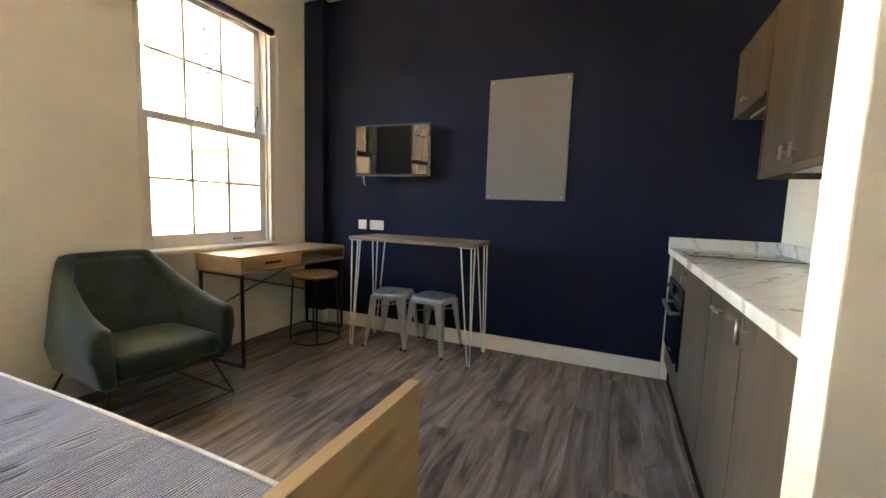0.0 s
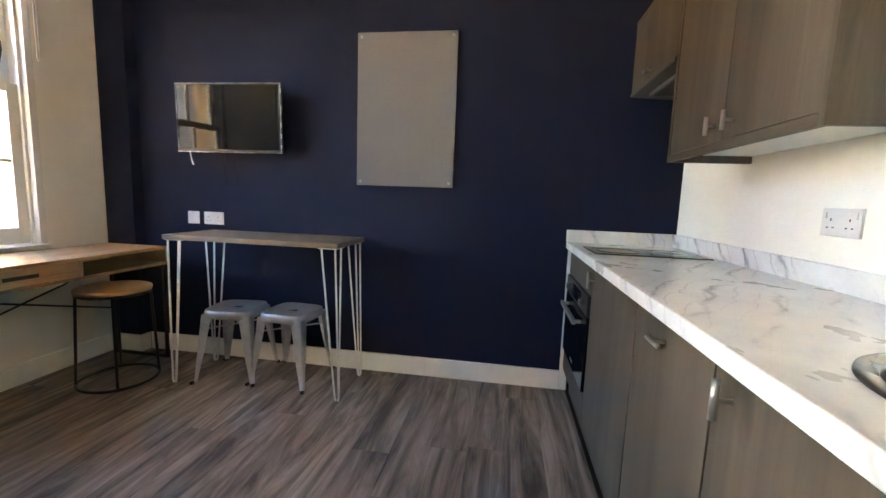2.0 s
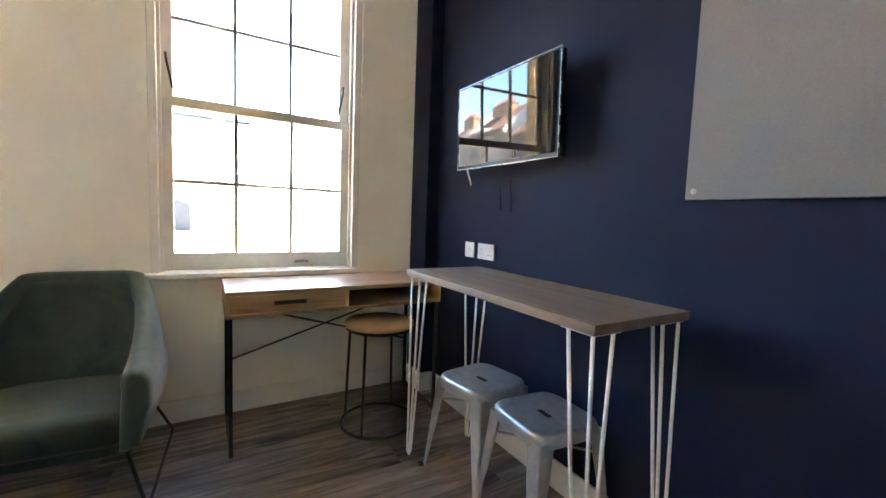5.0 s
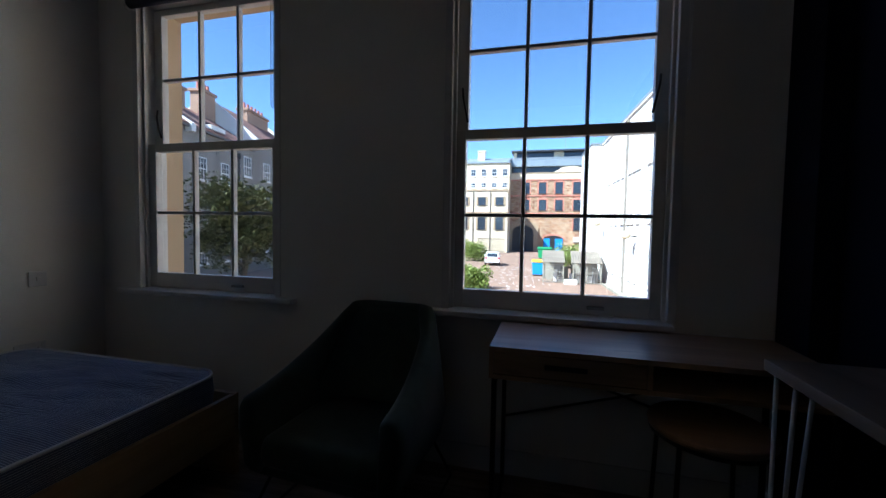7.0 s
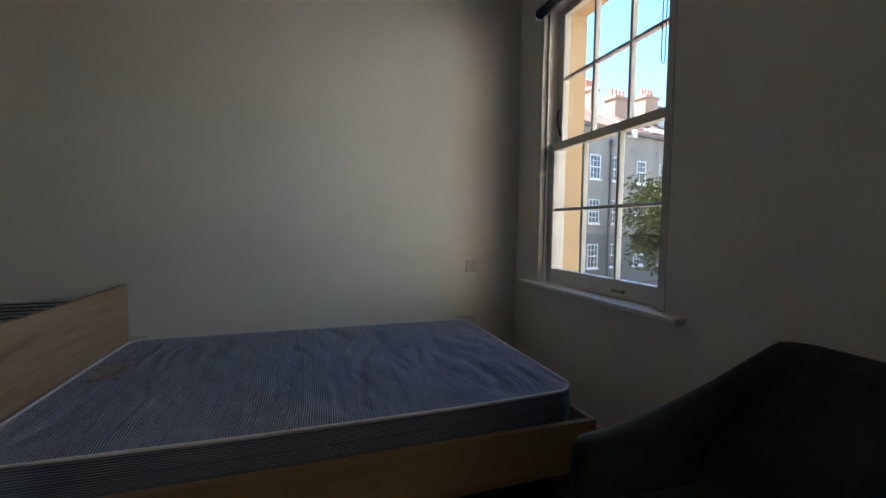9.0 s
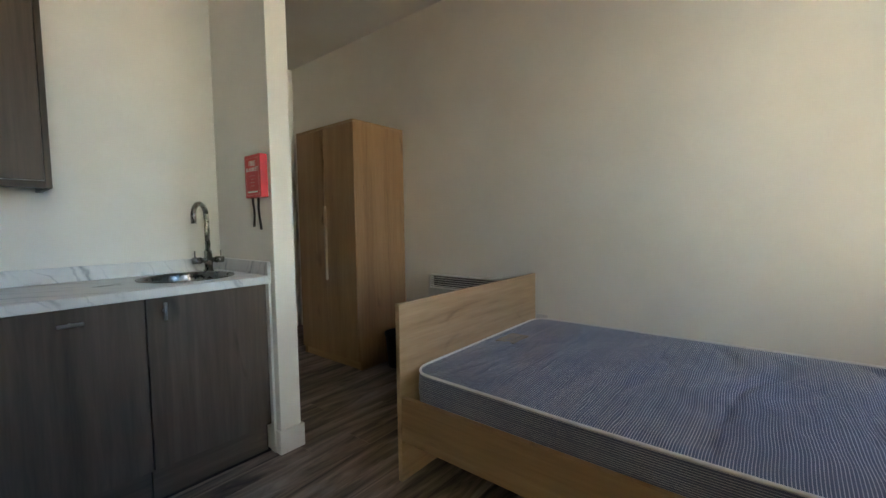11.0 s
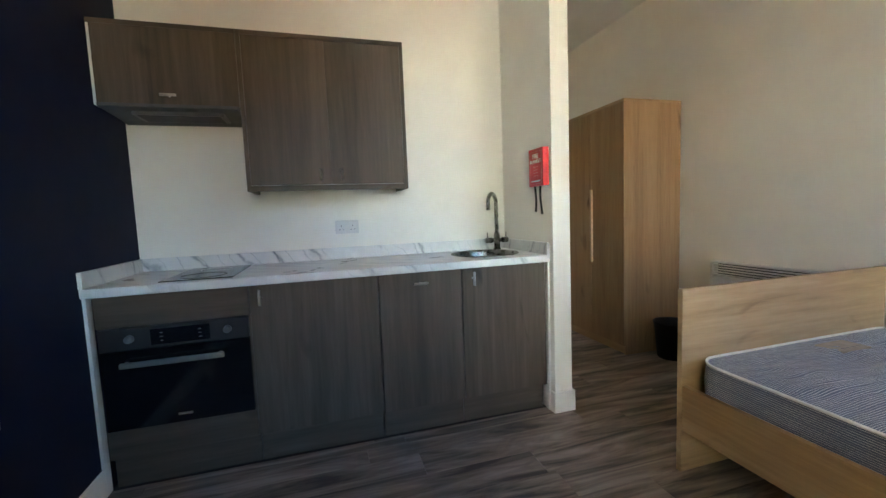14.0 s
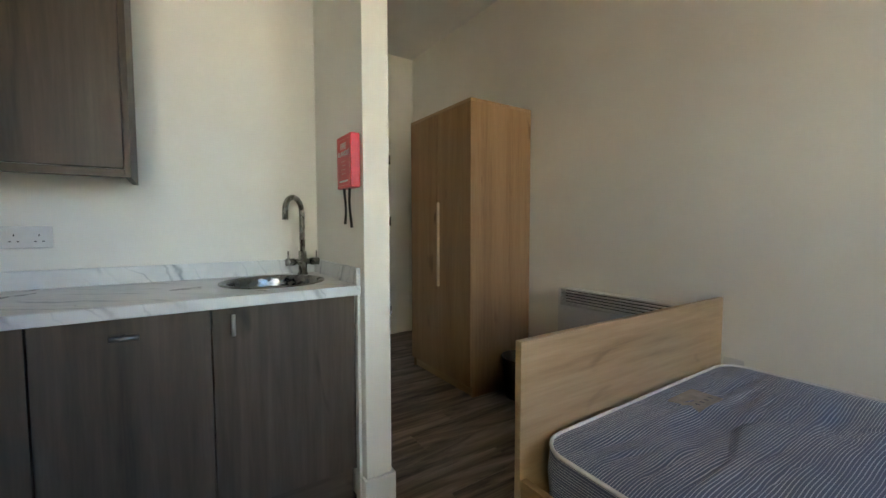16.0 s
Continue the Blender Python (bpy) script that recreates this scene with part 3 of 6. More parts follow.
sink = thing("sink", SX, SY, 0.798, "round stainless steel inset sink bowl", "sink")
part("bowl", lathe([(SR + 0.012, 0.9488), (SR + 0.011, 0.9538), (SR, 0.9548), (SR - 0.016, 0.9508), (SR - 0.02, 0.9378), (SR - 0.03, 0.8378), (SR - 0.06, 0.8028), (0.03, 0.7948), (0.0, 0.7948)], SX, SY, 56), SINKST, sink, smooth=True)
part("waste", lathe([(0.0, 0.8018), (0.03, 0.8018), (0.034, 0.7968), (0.036, 0.7948)], SX, SY, 24), SINKST, sink, smooth=True)
part("overflow", turn(lathe([(0.0, 0.012), (0.012, 0.012), (0.017, 0.006), (0.018, 0.0)], 0, 0, 18), Matrix.Translation((SX + 0.1, SY + 0.148, 0.903)) @ Euler((radians(90), 0, radians(-34))).to_matrix().to_4x4()), SINKST, sink, smooth=True)

TX, TY = 1.085, 1.112
tap = thing("mixer_tap", TX, TY, 0.9488, "brushed steel swan-neck mixer tap with two levers", "tap")
part("base", lathe([(0.0, 1.0678), (0.02, 1.0678), (0.021, 0.9628), (0.026, 0.9558), (0.027, 0.9488), (0.0, 0.9488)], TX, TY, 24), SINKST, tap, smooth=True)
R = 0.072
d = Vector((-0.70, 0.71, 0)).normalized()
sp = [Vector((TX, TY, 1.0578)), Vector((TX, TY, 1.1878)), Vector((TX, TY, 1.262))] + [Vector((TX, TY, 1.262)) + d * (R - R * math.cos(a)) + Vector((0, 0, R * math.sin(a))) for a in [math.pi * k / 12 for k in range(1, 13)]]
sp.append(sp[-1] + Vector((0, 0, -0.038)))
part("spout", tube(sp, 0.0135, 14), SINKST, tap, smooth=True)
part("crossbar", tube([(TX, TY + 0.055, 1.014), (TX, TY - 0.055, 1.014)], 0.015, 14), SINKST, tap, smooth=True)
for s in (1, -1):
    c = Vector((TX, TY + 0.07 * s, 1.014))
    k = part("valve", tube([c - Vector((0, 0.03 * s, 0)), c + Vector((0, 0.012 * s, 0))], 0.019, 16), SINKST, tap, smooth=True)
    part("lever", tube([c, c + Vector((0, 0, 0.055))], 0.004, 8), SINKST, k, smooth=True)

hob = thing("hob", 0.86, 2.855, 0.949, "black glass two-ring domino hob set in the worktop", "hob")
part("glass", box(0.605, 1.117, 2.70, 3.01, 0.9491, 0.9543, 0.002), BLACKGL, hob)
for x, y, r in ((0.74, 2.855, 0.1), (0.985, 2.855, 0.075)):
    part("ring", tube([(x + r * math.cos(a), y + r * math.sin(a), 0.9546) for a in [2 * math.pi * k / 40 for k in range(40)]], 0.0016, 4, None, True), PLASTICW if r < 0.09 else DARKGREY, hob, "printed grey ring")

# wall cabinets
wu = thing("wall_cabinet", 0.96, 2.23, 1.36, "grey oak double wall cabinet with framed doors", "kitchen cabinet", "wall cabinets")
WX = 0.855
part("carcass", box(WX + 0.022, 1.178, 1.793, 2.626, 1.412, 2.18), GREYOAK, wu)
part("side_panel", box(WX, 1.178, 1.773, 1.7925, 1.371, 2.203, 0.001), GREYOAK, wu)
part("side_panel", box(WX, 1.178, 2.6265, 2.646, 1.371, 2.203, 0.001), GREYOAK, wu)
part("cornice", box(WX, 1.178, 1.793, 2.626, 2.181, 2.203, 0.001), GREYOAK_Y, wu)
part("pelmet", box(WX, WX + 0.02, 1.793, 2.626, 1.371, 1.40, 0.001), GREYOAK_Y, wu)
part("underside", box(WX + 0.022, 1.178, 1.794, 2.625, 1.401, 1.411), PLASTICW, wu, "white cabinet underside")
for a, b, hy in ((1.795, 2.2085, 2.152), (2.2105, 2.624, 2.262)):
    dd = part("door", box(WX + 0.003, WX + 0.0215, a, b, 1.403, 2.179, 0.0012), GREYOAK, wu)
    handle(dd, WX + 0.003, hy, 1.455, True, 0.06)
hc = thing("hood_cabinet", 0.96, 2.97, 1.78, "grey oak top-hung cabinet above the extractor", "kitchen cabinet", "wall cabinets")
part("carcass", box(WX + 0.022, 1.178, 2.648, 3.276, 1.812, 2.18), GREYOAK, hc)
part("end_filler", box(WX + 0.004, 1.178, 3.2765, 3.2885, 1.80, 2.18, 0.001), GLOSSW, hc, "pale end filler strip")
part("cornice", box(WX, 1.178, 2.648, 3.288, 2.181, 2.203, 0.001), GREYOAK_Y, hc)
dd = part("door", box(WX, WX + 0.0195, 2.65, 3.275, 1.812, 2.179, 0.0012), GREYOAK, hc)
handle(dd, WX, 2.965, 1.85, False, 0.07)
hood = thing("extractor_hood", 0.96, 2.97, 1.70, "slim grey built-in extractor hood under the cabinet", "extractor hood")
part("body", prism([(0.855, 1.81), (0.855, 1.795), (1.10, 1.780), (1.17, 1.772), (1.17, 1.81)], "y", 2.66, 3.275), HOODGREY, hood, "grey sloping underside")
part("visor", box(0.849, 0.8545, 2.652, 3.274, 1.796, 1.8105, 0.001), HOODGREY, hood)
fl = part("filter_frame", box(0.915, 1.085, 2.74, 3.16, 1.772, 1.79, 0.002), HOODRIM, hood, "grey filter surround")
part("filter", box(0.93, 1.07, 2.76, 3.14, 1.770, 1.7719, 0.0005), BLACKPL, fl, "dark grease filter")


def socket(name, label, m, w, h, kind):
    """A white faceplate with its switches or sockets; local x across, z up, facing -y."""
    ob = new(name)
    ob.empty_display_size = 0.03
    PLACE[ob] = Matrix()
    tagged(ob, label, "socket")
    part("faceplate", box(-w / 2, w / 2, -0.009, 0, -h / 2, h / 2, 0.003), PLASTICW, ob)
    n = 2 if w > 0.12 else 1
    for i in range(n):
        cx = (i - (n - 1) / 2) * w * 0.48
        if kind == "socket":
            for px, pz, sw, sh in ((0, 0.012, 0.004, 0.008), (-0.011, -0.012, 0.007, 0.004), (0.011, -0.012, 0.007, 0.004)):
                part("slot", box(cx + px - sw / 2, cx + px + sw / 2, -0.0098, -0.0085, pz - sh / 2 - 0.004, pz + sh / 2 - 0.004), BLACKPL, ob)
            part("rocker", box(cx - 0.005 + (0.022 if i else -0.022), cx + 0.005 + (0.022 if i else -0.022), -0.0125, -0.008, 0.012, 0.03, 0.001), PLASTICW, ob)
        else:
            part("rocker", box(cx - 0.009, cx + 0.009, -0.0135, -0.008, -0.012, 0.012, 0.002), PLASTICW, ob)
    ob.matrix_basis = m
    return ob


socket("aerial_socket", "white single faceplate on the navy wall", pose(-1.985, YN, 0.989), 0.086, 0.086, "switch")
socket("double_socket", "white double socket on the navy wall above the bar table", pose(-1.828, YN, 0.989), 0.147, 0.086, "socket")
socket("double_socket", "white double socket above the kitchen worktop", pose(XE, 2.125, 1.152, 0, 0, -90), 0.147, 0.086, "socket")
socket("single_socket", "white switched faceplate on the wall above the mattress", pose(-2.245, YS, 0.907, 0, 0, 180), 0.086, 0.086, "switch")
socket("double_socket", "white double socket low on the wall behind the mattress", pose(-2.2, YS, 0.50, 0, 0, 180), 0.147, 0.086, "socket")

socket("single_socket", "white faceplate low on the wall beside the bed end", pose(-0.19, YS, 0.503, 0, 0, 180), 0.086, 0.086, "switch")

# fire blanket on the partition
fb = thing("fire_blanket", 0.6310, PY1, 1.35, "red wall-mounted fire blanket case with black pull straps", "fire blanket")
part("case", box(0.5560, 0.7220, PY1 + 0.001, PY1 + 0.042, 1.352, 1.572, 0.006, seg=3), RED, fb)
FM = Matrix.Translation((0.6390, PY1 + 0.043, 0)) @ Euler((radians(90), 0, radians(180))).to_matrix().to_4x4()
words("FIRE", 0.038, FM @ Matrix.Translation((0, 1.525, 0)), PLASTICW, "lettering", fb)
words("BLANKET", 0.030, FM @ Matrix.Translation((0, 1.495, 0)), PLASTICW, "lettering", fb)
for i in range(4):
    part("text_bar", box(0.6160, 0.6640 - 0.006 * (i % 2), PY1 + 0.042, PY1 + 0.0432, 1.462 - i * 0.017, 1.465 - i * 0.017), PINK, fb, "white unreadable print")
part("text_bar", box(0.5900, 0.6880, PY1 + 0.042, PY1 + 0.0432, 1.378, 1.385), PLASTICW, fb, "white unreadable print")
bm = box(0.572, 0.706, PY1 + 0.042, PY1 + 0.0431, 1.553, 1.5544)
box(0.572, 0.706, PY1 + 0.042, PY1 + 0.0431, 1.364, 1.3654, 0, bm)
box(0.572, 0.5734, PY1 + 0.042, PY1 + 0.0431, 1.3654, 1.553, 0, bm)
box(0.7046, 0.706, PY1 + 0.042, PY1 + 0.0431, 1.3654, 1.553, 0, bm)
part("printed_border", bm, PINK, fb)
for x, dx, ln in ((0.672, 0.0, 0.15), (0.618, -0.012, 0.165)):
    b = bmesh.new()
    vs = []
    for k in range(9):
        t = k / 8
        y = PY1 + 0.026 + 0.003 * math.sin(t * 5 + x * 40)
        for e in (-0.009, 0.009):
            vs.append(b.verts.new((x + dx * t + e * (1 - 0.25 * math.sin(t * 3)), y + e * 0.3, 1.352 - ln * t)))
    for k in range(8):
        b.faces.new((vs[2 * k], vs[2 * k + 1], vs[2 * k + 3], vs[2 * k + 2]))
    bmesh.ops.solidify(b, geom=b.faces[:], thickness=0.0016)
    part("strap", b, BLACKPL, fb, "black webbing pull strap")

# ---- wall-hung things on the navy wall ----
tv = thing("television", -1.65, 3.2, 1.41, "black flat-screen television on a wall bracket", "television")
TM = Matrix.Translation((-1.628, 3.2, 1.649)) @ Euler((radians(1.5), 0, radians(1.2))).to_matrix().to_4x4()
bm = box(-0.362, 0.362, -0.012, 0.022, -0.215, 0.215, 0.005)
part("casing", turn(bm, TM), BLACKPL, tv)
part("screen", turn(box(-0.352, 0.352, -0.0145, -0.0125, -0.198, 0.207, 0.0005), TM), SCREEN, tv, "glossy black screen")
bm = box(-0.364, 0.364, -0.014, -0.004, -0.2185, -0.2145, 0.001)
box(-0.364, 0.364, -0.014, -0.004, 0.2145, 0.2185, 0.001, bm)
box(-0.3665, -0.3625, -0.014, -0.004, -0.2185, 0.2185, 0.001, bm)
box(0.3625, 0.3665, -0.014, -0.004, -0.2185, 0.2185, 0.001, bm)
part("trim", turn(bm, TM), SINKST, tv, "thin silver edge trim")
part("rear_housing", turn(box(-0.25, 0.25, 0.022, 0.045, -0.16, 0.12, 0.012), TM), BLACKPL, tv)
part("bracket", box(-1.75, -1.55, 3.252, 3.289, 1.57, 1.74, 0.003), BLACKM, tv)
part("cable", tube([(-1.925, 3.2, 1.45), (-1.93, 3.215, 1.41), (-1.938, 3.235, 1.375), (-1.934, 3.24, 1.35)], 0.004, 8), PLASTICW, tv, "short pale hanging lead", True)
for x in (-1.72, -1.64):
    part("cord", tube([(x, 3.26, 1.47), (x - 0.004, 3.275, 1.37), (x + 0.004, 3.281, 1.26), (x, 3.284, 1.21)], 0.003, 6), NAVY, tv, "navy painted lead", True)

nb = thing("notice_board", -0.57, YN, 1.25, "tall grey notice board with corner studs on the navy wall", "notice board")
part("panel", box(-0.784, -0.156, YN - 0.018, YN - 0.001, 1.251, 2.185, 0.003), FELT, nb)
for x in (-0.758, -0.182):
    for z in (1.277, 2.159):
        part("stud", turn(lathe([(0.0, 0.004), (0.006, 0.004), (0.01, 0.0)], 0, 0, 16), Matrix.Translation((x, YN - 0.018, z)) @ Euler((radians(90), 0, 0)).to_matrix().to_4x4()), STEEL, nb, "round steel corner stud", True)

# ---- bar table and stools ----
BX0, BX1, BY0, BY1, BZ = -1.772, -0.704, 2.785, 3.205, 0.919
bt = thing("bar_table", (BX0 + BX1) / 2, 2.98, 0, "narrow oak bar table on white hairpin legs", "table")
part("tabletop", box(BX0, BX1, BY0, BY1, BZ - 0.028, BZ, 0.0025), BAROAK, bt)
for cx, sx in ((BX0, 1), (BX1, -1)):
    for cy, sy in ((BY0, 1), (BY1, -1)):
        ft = Vector((cx + 0.012 * sx, cy + 0.035 * sy, 0.008))
        tops = [Vector((cx + 0.02 * sx, cy + 0.02 * sy, BZ - 0.032)), Vector((cx + 0.10 * sx, cy + 0.02 * sy, BZ - 0.032)), Vector((cx + 0.02 * sx, cy + 0.10 * sy, BZ - 0.032))]
        bm = box(cx + 0.008 * sx, cx + 0.115 * sx, cy + 0.008 * sy, cy + 0.03 * sy, BZ - 0.0325, BZ - 0.0285, 0)
        box(cx + 0.008 * sx, cx + 0.03 * sx, cy + 0.03 * sy, cy + 0.115 * sy, BZ - 0.0325, BZ - 0.0285, 0, bm)
        offs = [Vector((-0.011 * sx, -0.004 * sy, 0)), Vector((0.012 * sx, -0.004 * sy, 0)), Vector((-0.004 * sx, 0.012 * sy, 0))]
        for a, o in zip(tops, offs):
            tube([a, a.lerp(ft + o, 0.5), ft + o + Vector((0, 0, 0.014)), ft + o * 0.5], 0.0055, 8, bm)
        part("leg", bm, WHITEM, bt, "white hairpin leg", True)


def metal_stool():
    s = new("metal_stool")
    PLACE[s] = Matrix()
    tagged(s, "silver pressed-metal cafe stool under the bar table", "stool", "stools under the bar table")
    h, w = 0.452, 0.153
    bm = bmesh.new()
    n = 40
    rings = []
    for r, z in ((0.0, 0.444), (0.35, 0.445), (0.8, 0.449), (0.92, 0.452), (0.98, 0.449), (1.0, 0.441), (1.015, 0.405), (1.0, 0.402), (0.97, 0.438), (0.5, 0.438)):
        ring = []
        for k in range(n):
            a = 2 * math.pi * k / n
            c, q = math.cos(a), math.sin(a)
            e = 5.0
            rad = 1.0 / (abs(c) ** e + abs(q) ** e) ** (1 / e)
            ring.append(bm.verts.new((w * max(r, 0.12 if r < 0.35 else r) * rad * c if r else 0.042 * max(-0.8, min(0.8, c * 1.25)), w * max(r, 0.12 if r < 0.35 else r) * rad * q if r else 0.018 * max(-0.8, min(0.8, q * 1.25)), z)))
        rings.append(ring)
    for a, b in zip(rings, rings[1:]):
        for k in range(n):
            bm.faces.new((a[k], a[(k + 1) % n], b[(k + 1) % n], b[k]))
    bmesh.ops.recalc_face_normals(bm, faces=bm.faces[:])
    part("seat", bm, GALV, s, smooth=True)
    # black plate just under the seat's hole, put in for the shade there
    slot = part("hand_hole", box(-0.042, 0.042, -0.018, 0.018, 0.436, 0.4375, 0), BLACKPL, s, "black plate for the shade inside the hand slot")
    for sx in (1, -1):
        for sy in (1, -1):
            bm = bmesh.new()
            prof = []
            for t in (0.0, 0.12, 0.3, 0.6, 1.0):
                z = 0.425 - 0.413 * t
                cx, cy = sx * (0.148 + 0.036 * t), sy * (0.148 + 0.036 * t)
                wd = 0.046 * (1 - t) ** 0.8 + 0.02
                prof.append([bm.verts.new(p) for p in ((cx - sx * wd, cy, z), (cx - sx * 0.006, cy, z), (cx, cy - sy * 0.006, z), (cx, cy - sy * wd, z))])
            for a, b in zip(prof, prof[1:]):
                for k in range(3):
                    bm.faces.new((a[k], a[k + 1], b[k + 1], b[k]))
            bmesh.ops.recalc_face_normals(bm, faces=bm.faces[:])
            bmesh.ops.solidify(bm, geom=bm.faces[:], thickness=0.003)
            lg = part("leg", bm, GALV, s)
            part("foot", box(sx * 0.187 - 0.014, sx * 0.187 + 0.006, sy * 0.187 - 0.014, sy * 0.187 + 0.006, 0.0, 0.016, 0.003), RUBBER, lg, "black rubber foot")
    for a, b in (((-1, -1), (1, 1)), ((-1, 1), (1, -1))):
        part("brace", tube([(a[0] * 0.15, a[1] * 0.15, 0.34 + 0.006 * a[1]), (b[0] * 0.15, b[1] * 0.15, 0.34 + 0.006 * a[1])], 0.005, 6), GALV, s)
    return s


st = metal_stool()
st.matrix_basis = pose(-1.496, 3.048, 0, 0, 0, 8)
copy_thing(st, pose(-1.125, 3.07, 0, 0, 0, -4))

# ---- desk and round stool ----
DX0, DX1, DY0, DY1, DZ = -2.56, -2.11, 2.043, 3.175, 0.79
dk = thing("desk", -2.34, 2.57, 0, "oak console desk with drawer, open cubby and black metal frame", "desk")
part("top", box(DX0, DX1, DY0, DY1, DZ - 0.02, DZ, 0.002), DESKOAK, dk)
part("base_panel", box(DX0, DX1, DY0, DY1, DZ - 0.125, DZ - 0.107, 0.002), DESKOAK, dk)
part("back_panel", box(DX0, DX0 + 0.015, DY0 + 0.016, DY1 - 0.016, DZ - 0.1068, DZ - 0.0202), DESKOAK, dk)
for y in (DY0, 2.60, DY1 - 0.016):
    part("divider", box(DX0 + (0 if y != 2.60 else 0.016), DX1 - (0 if y != 2.60 else 0.002), y, y + 0.016, DZ - 0.1068, DZ - 0.0202), DESKOAK, dk)
dr = part("drawer", box(DX0 + 0.05, DX1 - 0.001, DY0 + 0.018, 2.598, DZ - 0.104, DZ - 0.023, 0.0015), DESKOAK, dk)
# no recess is cut; the pull's shade is a thin black strip
part("finger_slot", box(DX1 - 0.0012, DX1 + 0.0012, 2.25, 2.40, DZ - 0.072, DZ - 0.053, 0.0005), BLACKM, dr, "black strip for the shade in the finger pull")
for y in (DY0 + 0.02, DY1 - 0.02):
    bm = box(DX1 - 0.022, DX1 - 0.004, y - 0.009, y + 0.009, 0.0, DZ - 0.126, 0.001)
    box(DX0 + 0.01, DX0 + 0.028, y - 0.009, y + 0.009, 0.0, DZ - 0.126, 0.001, bm)
    box(DX0 + 0.0285, DX1 - 0.0225, y - 0.009, y + 0.009, 0.0, 0.018, 0.001, bm)
    box(DX0 + 0.0285, DX1 - 0.0225, y - 0.009, y + 0.009, DZ - 0.145, DZ - 0.127, 0.001, bm)
    part("leg_frame", bm, BLACKM, dk)
part("brace", tube([(DX0 + 0.02, DY0 + 0.03, 0.33), (DX0 + 0.02, DY1 - 0.03, DZ - 0.14)], 0.006), BLACKM, dk)
part("brace", tube([(DX0 + 0.034, DY0 + 0.03, DZ - 0.14), (DX0 + 0.034, DY1 - 0.03, 0.33)], 0.006), BLACKM, dk)
part("rail", box(DX0 + 0.05, DX0 + 0.066, DY0 + 0.03, DY1 - 0.03, DZ - 0.142, DZ - 0.127), BLACKM, dk)

QX, QY = -2.13, 2.80
rs = thing("round_stool", QX, QY, 0, "round oak-topped stool on a black wire frame", "stool")
part("seat", lathe([(0.0, 0.585), (0.184, 0.585), (0.19, 0.581), (0.192, 0.572), (0.188, 0.562), (0.0, 0.561)], QX, QY, 40), DESKOAK, rs, smooth=False)
for z, r in ((0.552, 0.178), (0.009, 0.202)):
    part("hoop", tube([(QX + r * math.cos(a), QY + r * math.sin(a), z) for a in [2 * math.pi * k / 40 for k in range(40)]], 0.009, 8, None, True), BLACKM, rs, smooth=True)
for k in range(4):
    a = math.pi / 4 + k * math.pi / 2
    part("leg", tube([(QX + 0.178 * math.cos(a), QY + 0.178 * math.sin(a), 0.552), (QX + 0.202 * math.cos(a), QY + 0.202 * math.sin(a), 0.009)], 0.008), BLACKM, rs, smooth=True)


